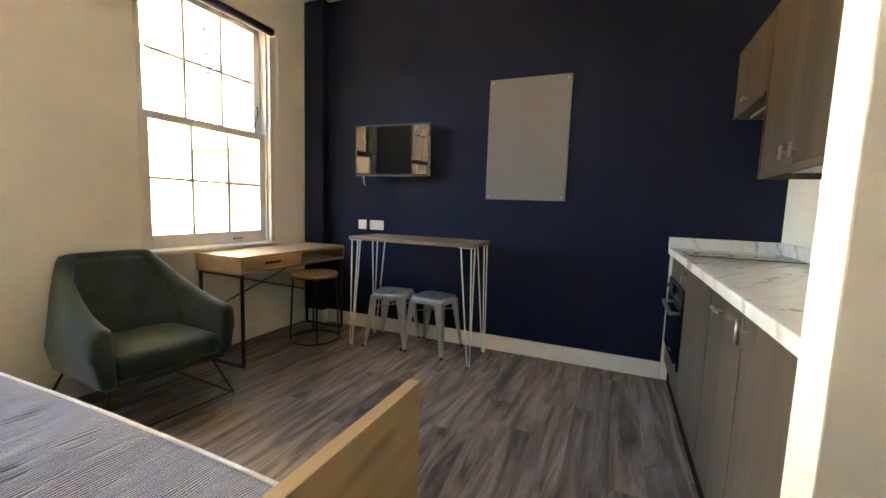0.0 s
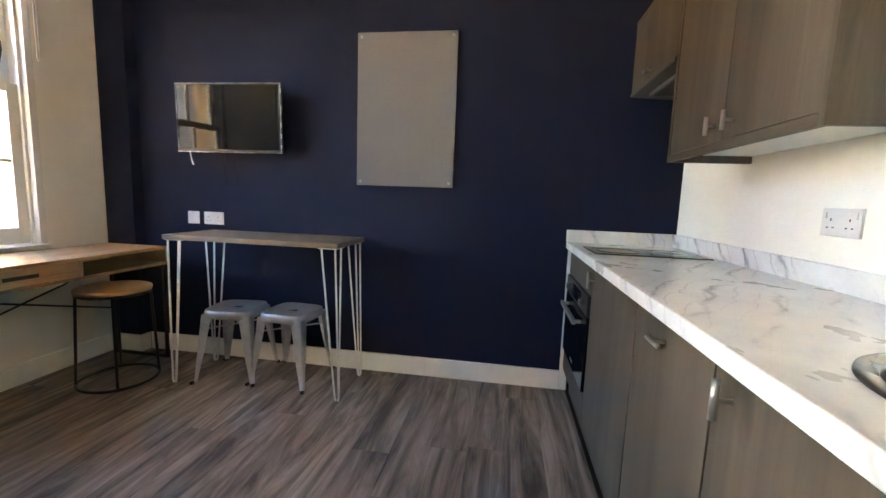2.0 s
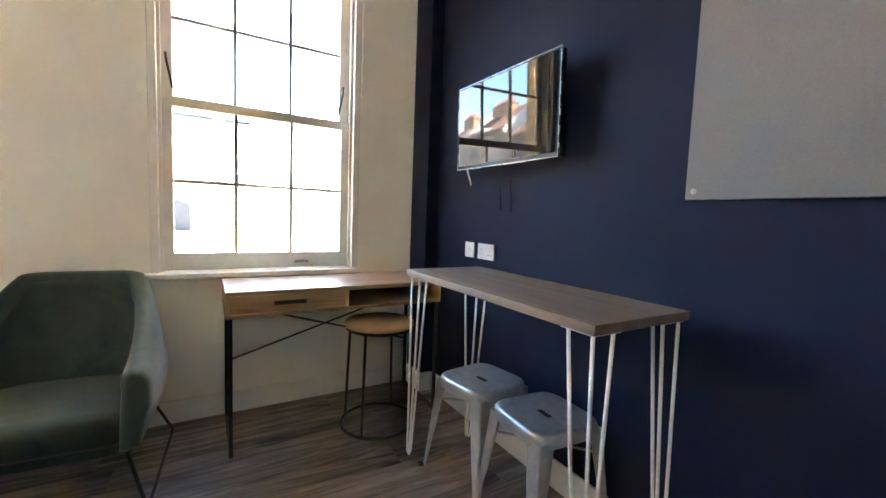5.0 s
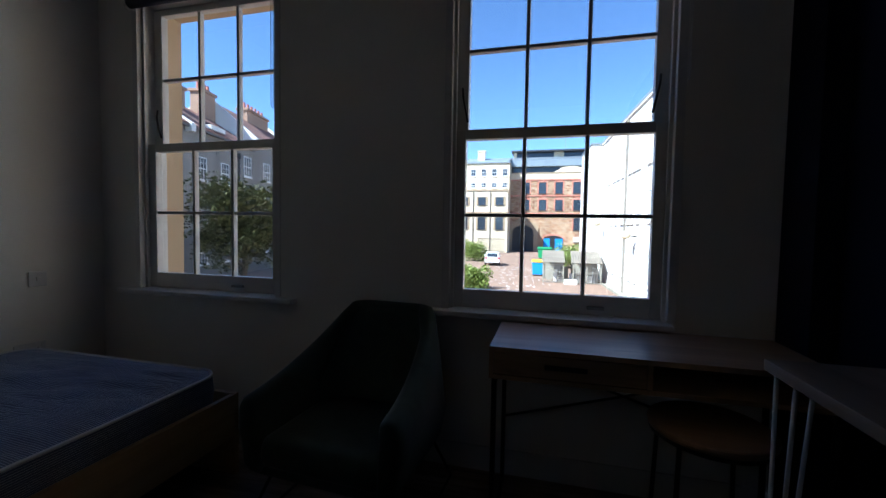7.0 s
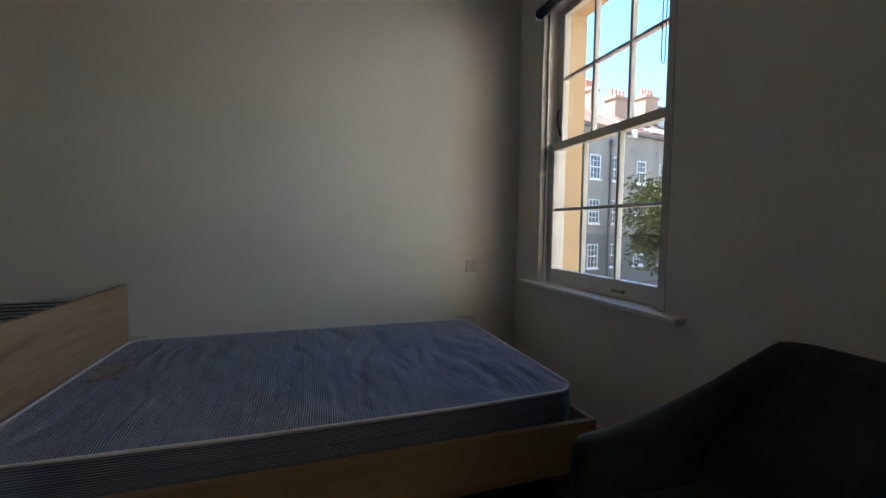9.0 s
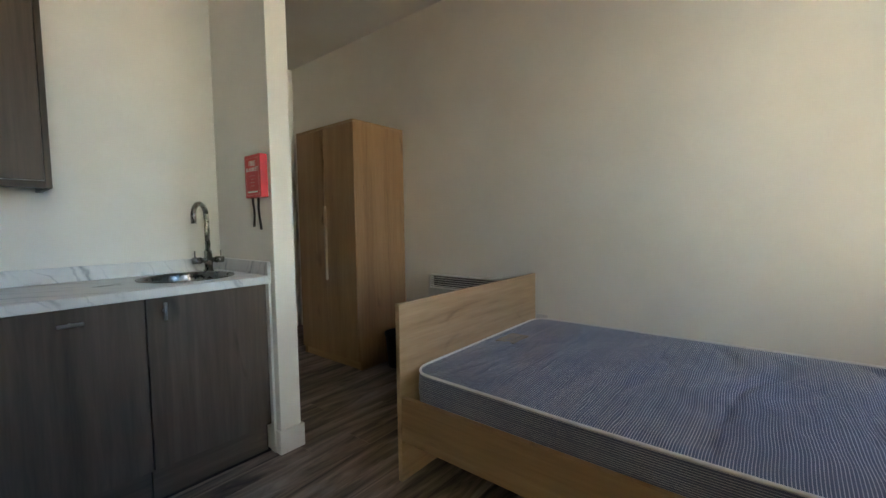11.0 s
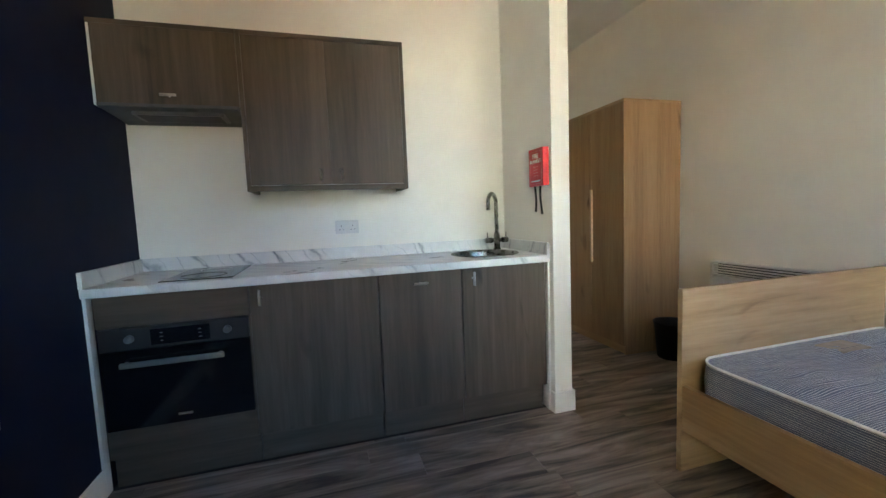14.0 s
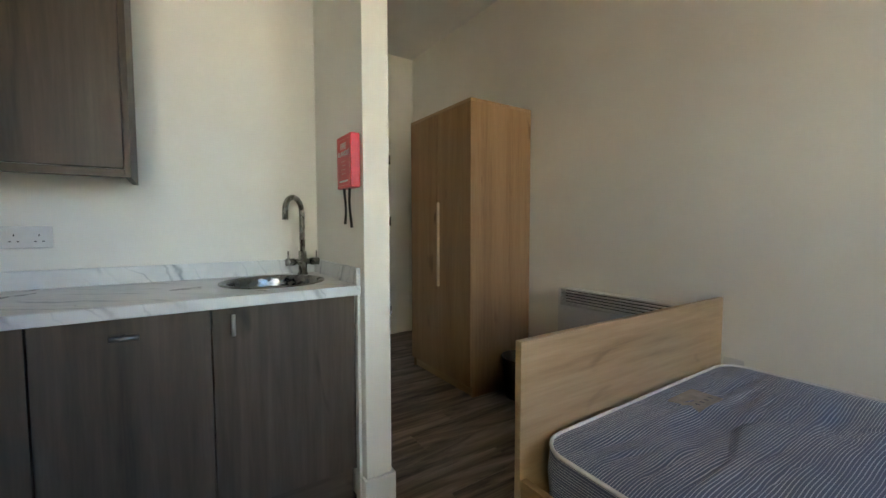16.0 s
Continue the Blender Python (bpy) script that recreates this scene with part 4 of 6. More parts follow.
# ---- armchair ----
def armchair():
    """Local: the seat faces +x, the origin lies on the floor under the middle."""
    c = new("armchair")
    PLACE[c] = Matrix()
    tagged(c, "dark green velvet tub armchair on thin black metal legs", "armchair")
    hw, dep, rr = 0.355, 0.36, 0.17
    tip = 0.285                                      # front of the arms
    path = [(tip, -hw)]
    for k in range(9):
        path.append((tip - (tip + dep - rr) * (k + 1) / 9.2, -hw))
    for k in range(1, 9):
        a = math.pi / 2 * k / 8
        path.append((-dep + rr - rr * math.sin(a), -hw + rr - rr * math.cos(a)))
    for k in range(1, 5):
        path.append((-dep, -hw + rr + (hw - rr) * k / 4.5))
    path += [(x, -y) for x, y in path[::-1]]
    n = len(path)
    bm = bmesh.new()
    rings = []
    for i, (x, y) in enumerate(path):
        u = (x + dep) / (2 * dep)                     # 0 at the back, 1 at the front
        t = max(0.0, (u - 0.10) / 0.90)
        top = 0.565 + 0.285 * (1 - t) ** 1.9
        p, q = path[max(i - 1, 0)], path[min(i + 1, n - 1)]
        d = Vector((q[0] - p[0], q[1] - p[1], 0)).normalized()
        out = Vector((-d.y, d.x, 0))
        th = 0.088 if u > 0.2 else 0.10
        front = 0.03 * max(0, (u - 0.9) / 0.1)
        o = Vector((x, y, 0))
        ring = []
        for s, z in ((-0.075, 0.262), (-0.035, 0.277), (-0.012, 0.40), (0.0, top - 0.15), (0.006, top - 0.045), (-0.012, top - 0.010), (-th * 0.5, top), (-th + 0.012, top - 0.012), (-th, top - 0.05), (-th + 0.002, 0.50), (-th - 0.01, 0.36), (-th - 0.012, 0.262)):
            lean = -0.06 * max(0, (z - 0.42)) / 0.43 * (1 - u)
            v = (o + out * (s - front * 0.3)) + Vector((lean, 0, z))
            k = min(1.0, max(0.0, (z - 0.42) / 0.42))
            v.y *= 1 - 0.30 * k * k * (3 - 2 * k) * (1 - 0.6 * u)
            ring.append(bm.verts.new(v))
        rings.append(ring)
    m = len(rings[0])
    for a, b in zip(rings, rings[1:]):
        for k in range(m):
            bm.faces.new((a[k], a[(k + 1) % m], b[(k + 1) % m], b[k]))
    for ring, sgn in ((rings[0], 1), (rings[-1], -1)):     # rounded arm fronts
        prev = ring
        mid = sum((v.co for v in ring), Vector()) / m
        for k, (f, g) in enumerate(((0.93, 0.022), (0.72, 0.036), (0.35, 0.042))):
            nxt = [bm.verts.new(Vector((v.co.x + g, mid.y + (v.co.y - mid.y) * f, mid.z + (v.co.z - mid.z) * (1 - (1 - f) * 0.35)))) for v in ring]
            for a in range(m):
                b = (a + 1) % m
                bm.faces.new((prev[a], nxt[a], nxt[b], prev[b]))
            prev = nxt
        bm.faces.new(prev)
    bmesh.ops.recalc_face_normals(bm, faces=bm.faces[:])
    ob = part("shell", bm, VELVET, c, smooth=True)
    seat = box(-0.272, 0.305, -0.275, 0.275, 0.275, 0.40, 0.06, seg=7)
    for v in seat.verts:
        if v.co.z > 0.38:
            v.co.z += 0.018 * (1 - (v.co.y / 0.27) ** 2)
    part("seat_cushion", seat, VELVET, c, smooth=True)
    back = bmesh.new()                               # one smooth hollow that runs out into the arms
    nz, ny, grid = 14, 22, []
    for a in range(nz + 1):
        t = a / nz
        z = 0.36 + 0.462 * t
        k = min(1.0, max(0.0, (z - 0.42) / 0.42))
        w = (0.272 + 0.012 * t) * (1 - 0.27 * k * k * (3 - 2 * k))
        row = []
        for b in range(ny + 1):
            v = 2 * b / ny - 1
            x = -0.135 - 0.188 * t ** 0.85 + (0.13 - 0.07 * t) * v ** 4 + 0.018 * math.sin(math.pi * t) * (1 - v * v)
            row.append(back.verts.new((x, v * w, z - 0.012 * t * v * v)))
        grid.append(row)
    for a in range(nz):
        for b in range(ny):
            back.faces.new((grid[a][b], grid[a][b + 1], grid[a + 1][b + 1], grid[a + 1][b]))
    bmesh.ops.recalc_face_normals(back, faces=back.faces[:])
    bmesh.ops.solidify(back, geom=back.faces[:], thickness=0.03)
    part("back_cushion", back, VELVET, c, smooth=True)
    part("seat_base", box(-0.30, 0.29, -0.29, 0.29, 0.247, 0.2745, 0.01), VELVET, c)
    for s in (1, -1):
        y0, y1 = s * 0.25, s * 0.335
        bm = tube([(0.21, y0, 0.256), (0.295, y1, 0.02), (0.30, y1, 0.008), (0.28, y1, 0.007), (-0.30, y1, 0.007), (-0.335, y1, 0.008), (-0.33, y1, 0.02), (-0.24, y0, 0.256)], 0.007, 8)
        part("leg", bm, BLACKM, c, "thin black metal sled leg", True)
    part("crossbar", tube([(0.285, -0.335, 0.008), (0.285, 0.335, 0.008)], 0.006), BLACKM, c)
    return c


armchair().matrix_basis = pose(-2.19, 1.455, 0, 0, 0, -4)

# ---- bed ----
FX = -0.138
bed = thing("bed_frame", -1.25, 0.15, 0, "light oak effect double bed frame with tall end board", "bed")
part("end_board", box(FX, FX + 0.025, -0.592, 0.782, 0.0, 0.84, 0.0015), OAK_Y, bed)
part("side_rail", box(-2.219, FX - 0.001, 0.756, 0.780, 0.197, 0.405, 0.0015), OAK_X, bed)
part("side_rail", box(-2.219, FX - 0.001, -0.590, -0.566, 0.197, 0.405, 0.0015), OAK_X, bed)
part("low_end_board", box(-2.244, -2.220, -0.592, 0.782, 0.0, 0.408, 0.0015), OAK_Y, bed)
for k in range(13):
    x = -2.18 + k * 0.158
    part("slat", box(x, x + 0.07, -0.565, 0.755, 0.335, 0.352, 0.001), OAK_Y, bed)
for y in (-0.56, 0.705):
    part("leg", box(-1.32, -1.27, y, y + 0.045, 0.0, 0.33, 0.002), BLACKM, bed)


def mattress(x0, x1, y0, y1, z0, z1, r=0.1):
    ma = thing("mattress", (x0 + x1) / 2, (y0 + y1) / 2, z0, "bare mattress in blue and white striped ticking with white piping", "mattress")
    cx, cy, hx, hy = (x0 + x1) / 2, (y0 + y1) / 2, (x1 - x0) / 2, (y1 - y0) / 2

    def at(u, v):
        x, y = u * hx, v * hy
        a, b = (abs(x) - (hx - r)) / r, (abs(y) - (hy - r)) / r
        if a > 0 and b > 0:
            x = math.copysign(hx - r + r * a * math.sqrt(1 - b * b / 2), x)
            y = math.copysign(hy - r + r * b * math.sqrt(1 - a * a / 2), y)
        if v > 0:                                    # the long free edge sags outwards
            y += 0.026 * v * (1 - u * u)
        return cx + x, cy + y
    nu, nv = 190, 80
    bm = bmesh.new()
    us = [math.sin(math.pi / 2 * (2 * i / nu - 1)) * 0.35 + (2 * i / nu - 1) * 0.65 for i in range(nu + 1)]
    vs = [math.sin(math.pi / 2 * (2 * i / nv - 1)) * 0.35 + (2 * i / nv - 1) * 0.65 for i in range(nv + 1)]
    g = []
    for u in us:
        row = []
        for v in vs:
            x, y = at(u, v)
            e = min(1.0, (1 - max(abs(u), abs(v))) * 7)
            w = noise.noise(Vector((x * 9 + 2.0 * noise.noise(Vector((x * 2, y * 2, 4))), y * 2.2, 0)))
            w2 = noise.noise(Vector((x * 3.0, y * 2.5, 7)))
            w3 = noise.noise(Vector((x * 16 + y * 3, y * 5, 2)))
            w4 = noise.noise(Vector((x * 12 + 1.5 * noise.noise(Vector((x * 3, y * 3, 9))), y * 1.2, 5)))
            crease = math.exp(-(w4 / 0.09) ** 2) * min(0.9, max(0.0, 0.6 + 1.4 * noise.noise(Vector((x * 2.2, y * 3.1, 12)))))
            z = z1 - 0.012 * (1 - e) ** 2 + e * (0.016 * w - 0.016 * abs(w) + 0.012 * w2 + 0.005 * w3 - 0.010 * crease)
            row.append(bm.verts.new((x, y, z)))
        g.append(row)
    for i in range(nu):
        for j in range(nv):
            bm.faces.new((g[i][j], g[i + 1][j], g[i + 1][j + 1], g[i][j + 1]))
    part("top_panel", bm, TICK_TOP, ma, smooth=True)
    rim = [at(u, -1) for u in us] + [at(1, v) for v in vs[1:]] + [at(u, 1) for u in us[::-1][1:]] + [at(-1, v) for v in vs[::-1][1:-1]]
    bm = bmesh.new()
    lev = [(z1 - 0.012, 0.0), (z1 - 0.03, 0.006), ((z0 + z1) / 2, 0.01), (z0 + 0.03, 0.006), (z0, 0.0)]
    rings = []
    for z, o in lev:
        k = (z - z0) / (z1 - z0)
        rings.append([bm.verts.new((x + o * (x - cx) / hx, (y if y < y1 - 0.002 else y1 - 0.002 + (y - y1 + 0.002) * k) + o * (y - cy) / hy, z)) for x, y in rim])
    for a, b in zip(rings, rings[1:]):
        for k in range(len(rim)):
            j = (k + 1) % len(rim)
            bm.faces.new((b[k], b[j], a[j], a[k]))
    bm.faces.new(rings[-1][::-1])
    part("border", bm, TICK_SIDE, ma, smooth=True)
    for z in (z1 - 0.010, z0 + 0.005):
        part("piping", tube([(x + 0.003 * (x - cx) / hx, y + 0.003 * (y - cy) / hy, z + 0.004 * noise.noise(Vector((x * 2, y * 2, 1)))) for x, y in (rim[::3] if z > z0 + 0.05 else [(x, min(y, y1)) for x, y in rim[::3]])], 0.0062, 8, None, True), PIPING, ma, smooth=True)
    lab = box(-0.355, -0.245, -0.06, 0.12, z1 - 0.006, z1 + 0.0025, 0.001)
    lb = part("label", lab, LABEL, ma, "beige sewn-on fabric label")
    for k in range(4):
        part("print_mark", box(-0.335, -0.320, -0.03 + k * 0.034, -0.022 + k * 0.034, z1 + 0.0026, z1 + 0.0032), DARKGREY, lb)
    return ma


mattress(-2.178, -0.172, -0.558, 0.738, 0.353, 0.537)

# ---- lobby things ----
wd = thing("wardrobe", 1.56, -0.3, 0, "tall light oak effect two-door wardrobe", "wardrobe")
WX0, WX1, WY0, WY1, WH = 1.155, 1.975, -0.598, -0.017, 2.05
bm = box(WX0, WX0 + 0.018, WY0 + 0.02, WY1 - 0.019, 0, WH - 0.019, 0.001)
part("side_panel", bm, OAK, wd)
part("side_panel", box(WX1 - 0.018, WX1, WY0 + 0.02, WY1 - 0.019, 0, WH - 0.019, 0.001), OAK, wd)
part("top", box(WX0 - 0.001, WX1 + 0.001, WY0 + 0.02, WY1, WH - 0.0185, WH, 0.001), OAK_X, wd)
part("back_panel", box(WX0 + 0.019, WX1 - 0.019, WY0 + 0.021, WY0 + 0.03, 0.02, WH - 0.02), OAK, wd)
part("plinth", box(WX0 + 0.019, WX1 - 0.019, WY1 - 0.05, WY1 - 0.032, 0, 0.075), OAK_X, wd)
xm = (WX0 + WX1) / 2
for a, b in ((WX0 + 0.001, xm - 0.0015), (xm + 0.0015, WX1 - 0.001)):
    dd = part("door", box(a, b, WY1 - 0.0185, WY1, 0.077, WH - 0.021, 0.0012), OAK, wd)
    if a < xm - 0.1:
        part("handle", box(xm - 0.026, xm - 0.008, WY1, WY1 + 0.022, 0.735, 1.37, 0.004), PALEOAK, dd, "long pale bar handle")

heat = thing("panel_heater", 0.35, YS, 0.36, "white slim wall-mounted panel heater with top grille", "heater")
part("casing", box(-0.08, 0.815, YS + 0.02, YS + 0.095, 0.36, 0.668, 0.006), PLASTICW, heat)
part("top_cap", box(-0.08, 0.815, YS + 0.02, YS + 0.088, 0.766, 0.776, 0.003), PLASTICW, heat)
for a, b in ((-0.08, -0.06), (0.795, 0.815)):
    part("end_cap", box(a, b, YS + 0.02, YS + 0.092, 0.6685, 0.7655, 0.002), PLASTICW, heat)
part("core", box(-0.059, 0.794, YS + 0.022, YS + 0.04, 0.6685, 0.7655), BLACKPL, heat)
for k in range(5):
    z = 0.677 + k * 0.018
    part("grille_slat", box(-0.0595, 0.7945, YS + 0.06, YS + 0.09 - k * 0.001, z, z + 0.0075, 0.001), PLASTICW, heat)
for x in (0.05, 0.62):
    part("wall_bracket", box(x, x + 0.03, YS, YS + 0.02, 0.40, 0.68), STEEL, heat)

bn = thing("waste_bin", 0.99, -0.335, 0, "small black plastic waste bin beside the wardrobe", "bin")
part("bucket", lathe([(0.0, 0.004), (0.095, 0.004), (0.10, 0.0), (0.105, 0.006), (0.13, 0.275), (0.137, 0.283), (0.135, 0.29), (0.127, 0.287), (0.10, 0.012), (0.0, 0.01)], 0.99, -0.335, 32), BLACKPL, bn, smooth=True)

sa = thing("smoke_alarm", 1.20, 0.20, H - 0.05, "round white smoke alarm on the lobby ceiling", "smoke alarm")
part("base", lathe([(0.0, H), (0.055, H), (0.055, H - 0.012), (0.0, H - 0.012)], 1.20, 0.20, 28), PLASTICW, sa, smooth=False)
part("sensor", lathe([(0.045, H - 0.0125), (0.047, H - 0.035), (0.035, H - 0.05), (0.0, H - 0.052)], 1.20, 0.20, 28), PLASTICW, sa, smooth=True)

# ---- outside: the yard and the buildings round it ----
GZ = -2.6
PAVE = masonry("yard_paving", (0.215, 0.135, 0.09), (0.275, 0.175, 0.12), (0.185, 0.135, 0.105), 0.42, 0.21)
TANBRICK = masonry("tan_brick", (0.40, 0.29, 0.18), (0.47, 0.35, 0.23), (0.46, 0.38, 0.28), 0.45, 0.15, (radians(90), 0, 0))
REDBRICK = rubble("rubble_stone")
GARDENBRICK = masonry("garden_brick", (0.42, 0.13, 0.08), (0.50, 0.19, 0.12), (0.45, 0.38, 0.32), 0.23, 0.075, (radians(90), 0, 0))
WHITEREND = render_coat("white_stucco", (0.70, 0.68, 0.63), 0.14)
CREAM = render_coat("cream_stucco", (0.60, 0.51, 0.36), 0.12)
GREYREND = render_coat("grey_roughcast", (0.255, 0.23, 0.195), 0.45)
DARKREND = render_coat("stained_roughcast", (0.14, 0.13, 0.118), 0.35)
TILES = masonry("clay_tiles", (0.20, 0.09, 0.065), (0.27, 0.13, 0.09), (0.09, 0.05, 0.04), 0.3, 0.22, (radians(60), 0, 0))
SLATE = plain("zinc_cladding", (0.22, 0.26, 0.29), 0.5, 0.3, 0.1, 1.0)
SHEDROOF = render_coat("dusty_roof_sheet", (0.20, 0.172, 0.135), 0.35)
CHIMNEYST = render_coat("brown_chimney_stone", (0.34, 0.215, 0.145), 0.25)
POTS = plain("chimney_pot", (0.42, 0.15, 0.10), 0.8)
STONE = render_coat("bath_stone", (0.36, 0.27, 0.17), 0.25)
FARGLASS = plain("dark_window_glass", (0.03, 0.04, 0.055), 0.08, 0, 0.2, 3.0)
PALEGLASS = plain("pale_window_glass", (0.26, 0.26, 0.25), 0.12, 0, 0.1, 3.0)
BLUEDOOR = plain("blue_paint", (0.03, 0.22, 0.55), 0.45)
LEAF = leaf_mat("leaves", (0.032, 0.046, 0.012), (0.115, 0.115, 0.032))
HEDGE = leaf_mat("hedge_leaves", (0.07, 0.12, 0.02), (0.24, 0.30, 0.06))
BARK = plain("bark", (0.07, 0.055, 0.042), 0.9, 0, 0.3, 20.0, 0.5)
CARW = plain("white_car_paint", (0.72, 0.72, 0.71), 0.2)
WEATHERED = render_coat("weathered_board", (0.30, 0.28, 0.22), 0.3)
YELLOW = plain("yellow_lid", (0.65, 0.38, 0.02), 0.45)
GREENP = plain("green_plastic", (0.03, 0.22, 0.08), 0.45)

solid("ground", box(-900, -3.03, -900, 900, GZ - 0.5, GZ), PAVE, "brown block-paved yard reaching far off", "ground", "structure")


def building(name, m, label, category="building"):
    """Local: the front runs along x and faces -y; z is the height above the yard."""
    ob = new(name)
    ob.empty_display_size = 1.0
    PLACE[ob] = Matrix()
    tagged(ob, label, category)
    ob.matrix_basis = m
    return ob


WINS = {}


def far_window(parent, x, z, w, h, cols=3, rows=4, frame_m=None, y=0.0, arch=False, pane_m=None):
    """A barred window: frame, its dark pane and sill."""
    frame_m = frame_m or PLASTICW
    pane_m = pane_m or FARGLASS
    key = (w, h, cols, rows, frame_m.name, arch, pane_m.name)
    if key not in WINS:
        t, s = 0.06, 0.03
        bm = box(-w / 2, -w / 2 + t, -0.05, 0.02, 0, h)
        box(w / 2 - t, w / 2, -0.05, 0.02, 0, h, 0, bm)
        box(-w / 2 + t, w / 2 - t, -0.05, 0.02, 0, t, 0, bm)
        box(-w / 2 + t, w / 2 - t, -0.05, 0.02, h - t, h, 0, bm)
        for k in range(1, cols):
            c = -w / 2 + w * k / cols
            box(c - s / 2, c + s / 2, -0.04, 0.015, t, h - t, 0, bm)
        for k in range(1, rows):
            c, q = h * k / rows, s if k * 2 != rows else 0.07
            box(-w / 2 + t, w / 2 - t, -0.046, 0.014, c - q / 2, c + q / 2, 0, bm)
        box(-w / 2 - 0.08, w / 2 + 0.08, -0.12 if pane_m == FARGLASS else -0.07, 0.0, -0.1, -0.002, 0, bm)
        if arch:
            n = 14
            for r0, r1 in ((w / 2 - t, w / 2), (w * 0.2, w * 0.24)):
                ring = [(math.cos(math.pi * k / n), math.sin(math.pi * k / n)) for k in range(n + 1)]
                join(bm, prism([(c * r1, h + q * r1) for c, q in ring] + [(c * r0, h + q * r0) for c, q in ring[::-1]], "y", -0.05, 0.02))
            for k in range(1, 6):
                a = math.pi * k / 6
                tube([(math.cos(a) * w * 0.22, -0.02, h + math.sin(a) * w * 0.22), (math.cos(a) * w * 0.47, -0.02, h + math.sin(a) * w * 0.47)], 0.018, 4, bm)
        fm = mesh_of("window_frame", bm, frame_m)
        pb = box(-w / 2 + 0.02, w / 2 - 0.02, -0.012, 0.012, 0.02, h - 0.02)
        if arch:
            join(pb, prism([(math.cos(math.pi * k / 14) * (w / 2 - 0.02), h - 0.019 + math.sin(math.pi * k / 14) * (w / 2 - 0.02)) for k in range(15)], "y", -0.012, 0.012))
        WINS[key] = (fm, mesh_of("pane", pb, pane_m))
    fm, pm = WINS[key]
    ob = new("window", fm)
    ob.parent, ob.location = parent, (x, y - 0.021, z)
    pa = new("pane", pm)
    pa.parent = ob


def gable_roof(parent, x0, x1, y0, y1, z, rise, material, over=0.35):
    ym = (y0 + y1) / 2
    bm = prism([(y0 - over, z - 0.1), (ym, z + rise), (y1 + over, z - 0.1), (y1 + over, z - 0.25), (y0 - over, z - 0.25)], "x", x0, x1)
    return part("roof", bm, material, parent)


def chimney(roof, x, y, z0, z1, w, d, pots):
    ch = part("chimney", join(box(x - w / 2, x + w / 2, y - d / 2, y + d / 2, z0, z1), box(x - w / 2 - 0.12, x + w / 2 + 0.12, y - d / 2 - 0.12, y + d / 2 + 0.12, z1, z1 + 0.22)), CHIMNEYST, roof, "stone chimney stack with clay pots")
    bm = None
    for k in range(pots):
        px = x - w / 2 + w * (k + 0.5) / pots
        bm = lathe([(0.0, z1 + 0.22), (0.15, z1 + 0.22), (0.11, z1 + 0.8), (0.14, z1 + 0.85), (0.0, z1 + 0.85)], px, y, 10, bm)
    b2 = bm
    ob = new("chimney_pots", mesh_of("chimney_pots", b2, POTS))
    ob.parent = roof


# long white building closing the yard on the north
A = building("white_stucco_building", pose(-61.0, 4.76, GZ, 0, 0, 3.78), "long sunlit white stucco building with rows of sash windows", "building")
L = 46.0
part("wall", box(20.0, L, 0, 9, 0, 11.1), WHITEREND, A, "white stucco wall")
part("wing", box(20.0, 25.3, -0.84, -0.001, 0, 11.0), WHITEREND, A, "projecting white stucco wing")
part("cornice", box(25.31, L, -0.1, -0.001, 10.9, 11.1), WHITEREND, A)
part("wing_coping", box(19.9, 25.4, -0.92, -0.002, 11.001, 11.12), SLATE, A)
gable_roof(A, 25.4, L + 0.2, 0, 9, 11.25, 2.6, SLATE, 0.12)
for z, h, w, us in ((7.5, 1.7, 0.62, (28.2, 29.85, 31.0, 32.2, 34.0, 34.95, 35.85, 37.75, 40.2, 42.4)), (4.45, 1.65, 0.62, (29.4, 30.7, 32.4, 33.95, 34.85, 36.0, 38.1, 40.2, 42.4)), (1.1, 2.0, 0.7, (28.9, 30.3, 31.5, 32.5, 34.6, 35.7, 38.05, 40.2, 42.4))):
    for u in us:
        far_window(A, u, z, w, h, 2, 4, None, 0.0, False, PALEGLASS)
part("downpipe", box(33.3, 33.42, -0.14, -0.001, 0, 10.8), GREYREND, A, "grey downpipe")
for x, z in ((35.9, 3.65), (27.2, 4.5)):
    lamp = part("wall_lamp", tube([(x, -0.002, z), (x, -0.5, z + 0.05)], 0.03), BLACKM, A, "wall lamp bracket")
    part("globe", lathe([(0.0, z + 0.3), (0.18, z + 0.26), (0.26, z + 0.1), (0.22, z - 0.1), (0.0, z - 0.16)], x, -0.6, 16), CREAM, lamp, "round cream lamp globe", True)
part("shallow_step", box(29.4, 38.0, -0.5, -0.16, 0, 0.16), WEATHERED, A, "low stone plinth along the wall")

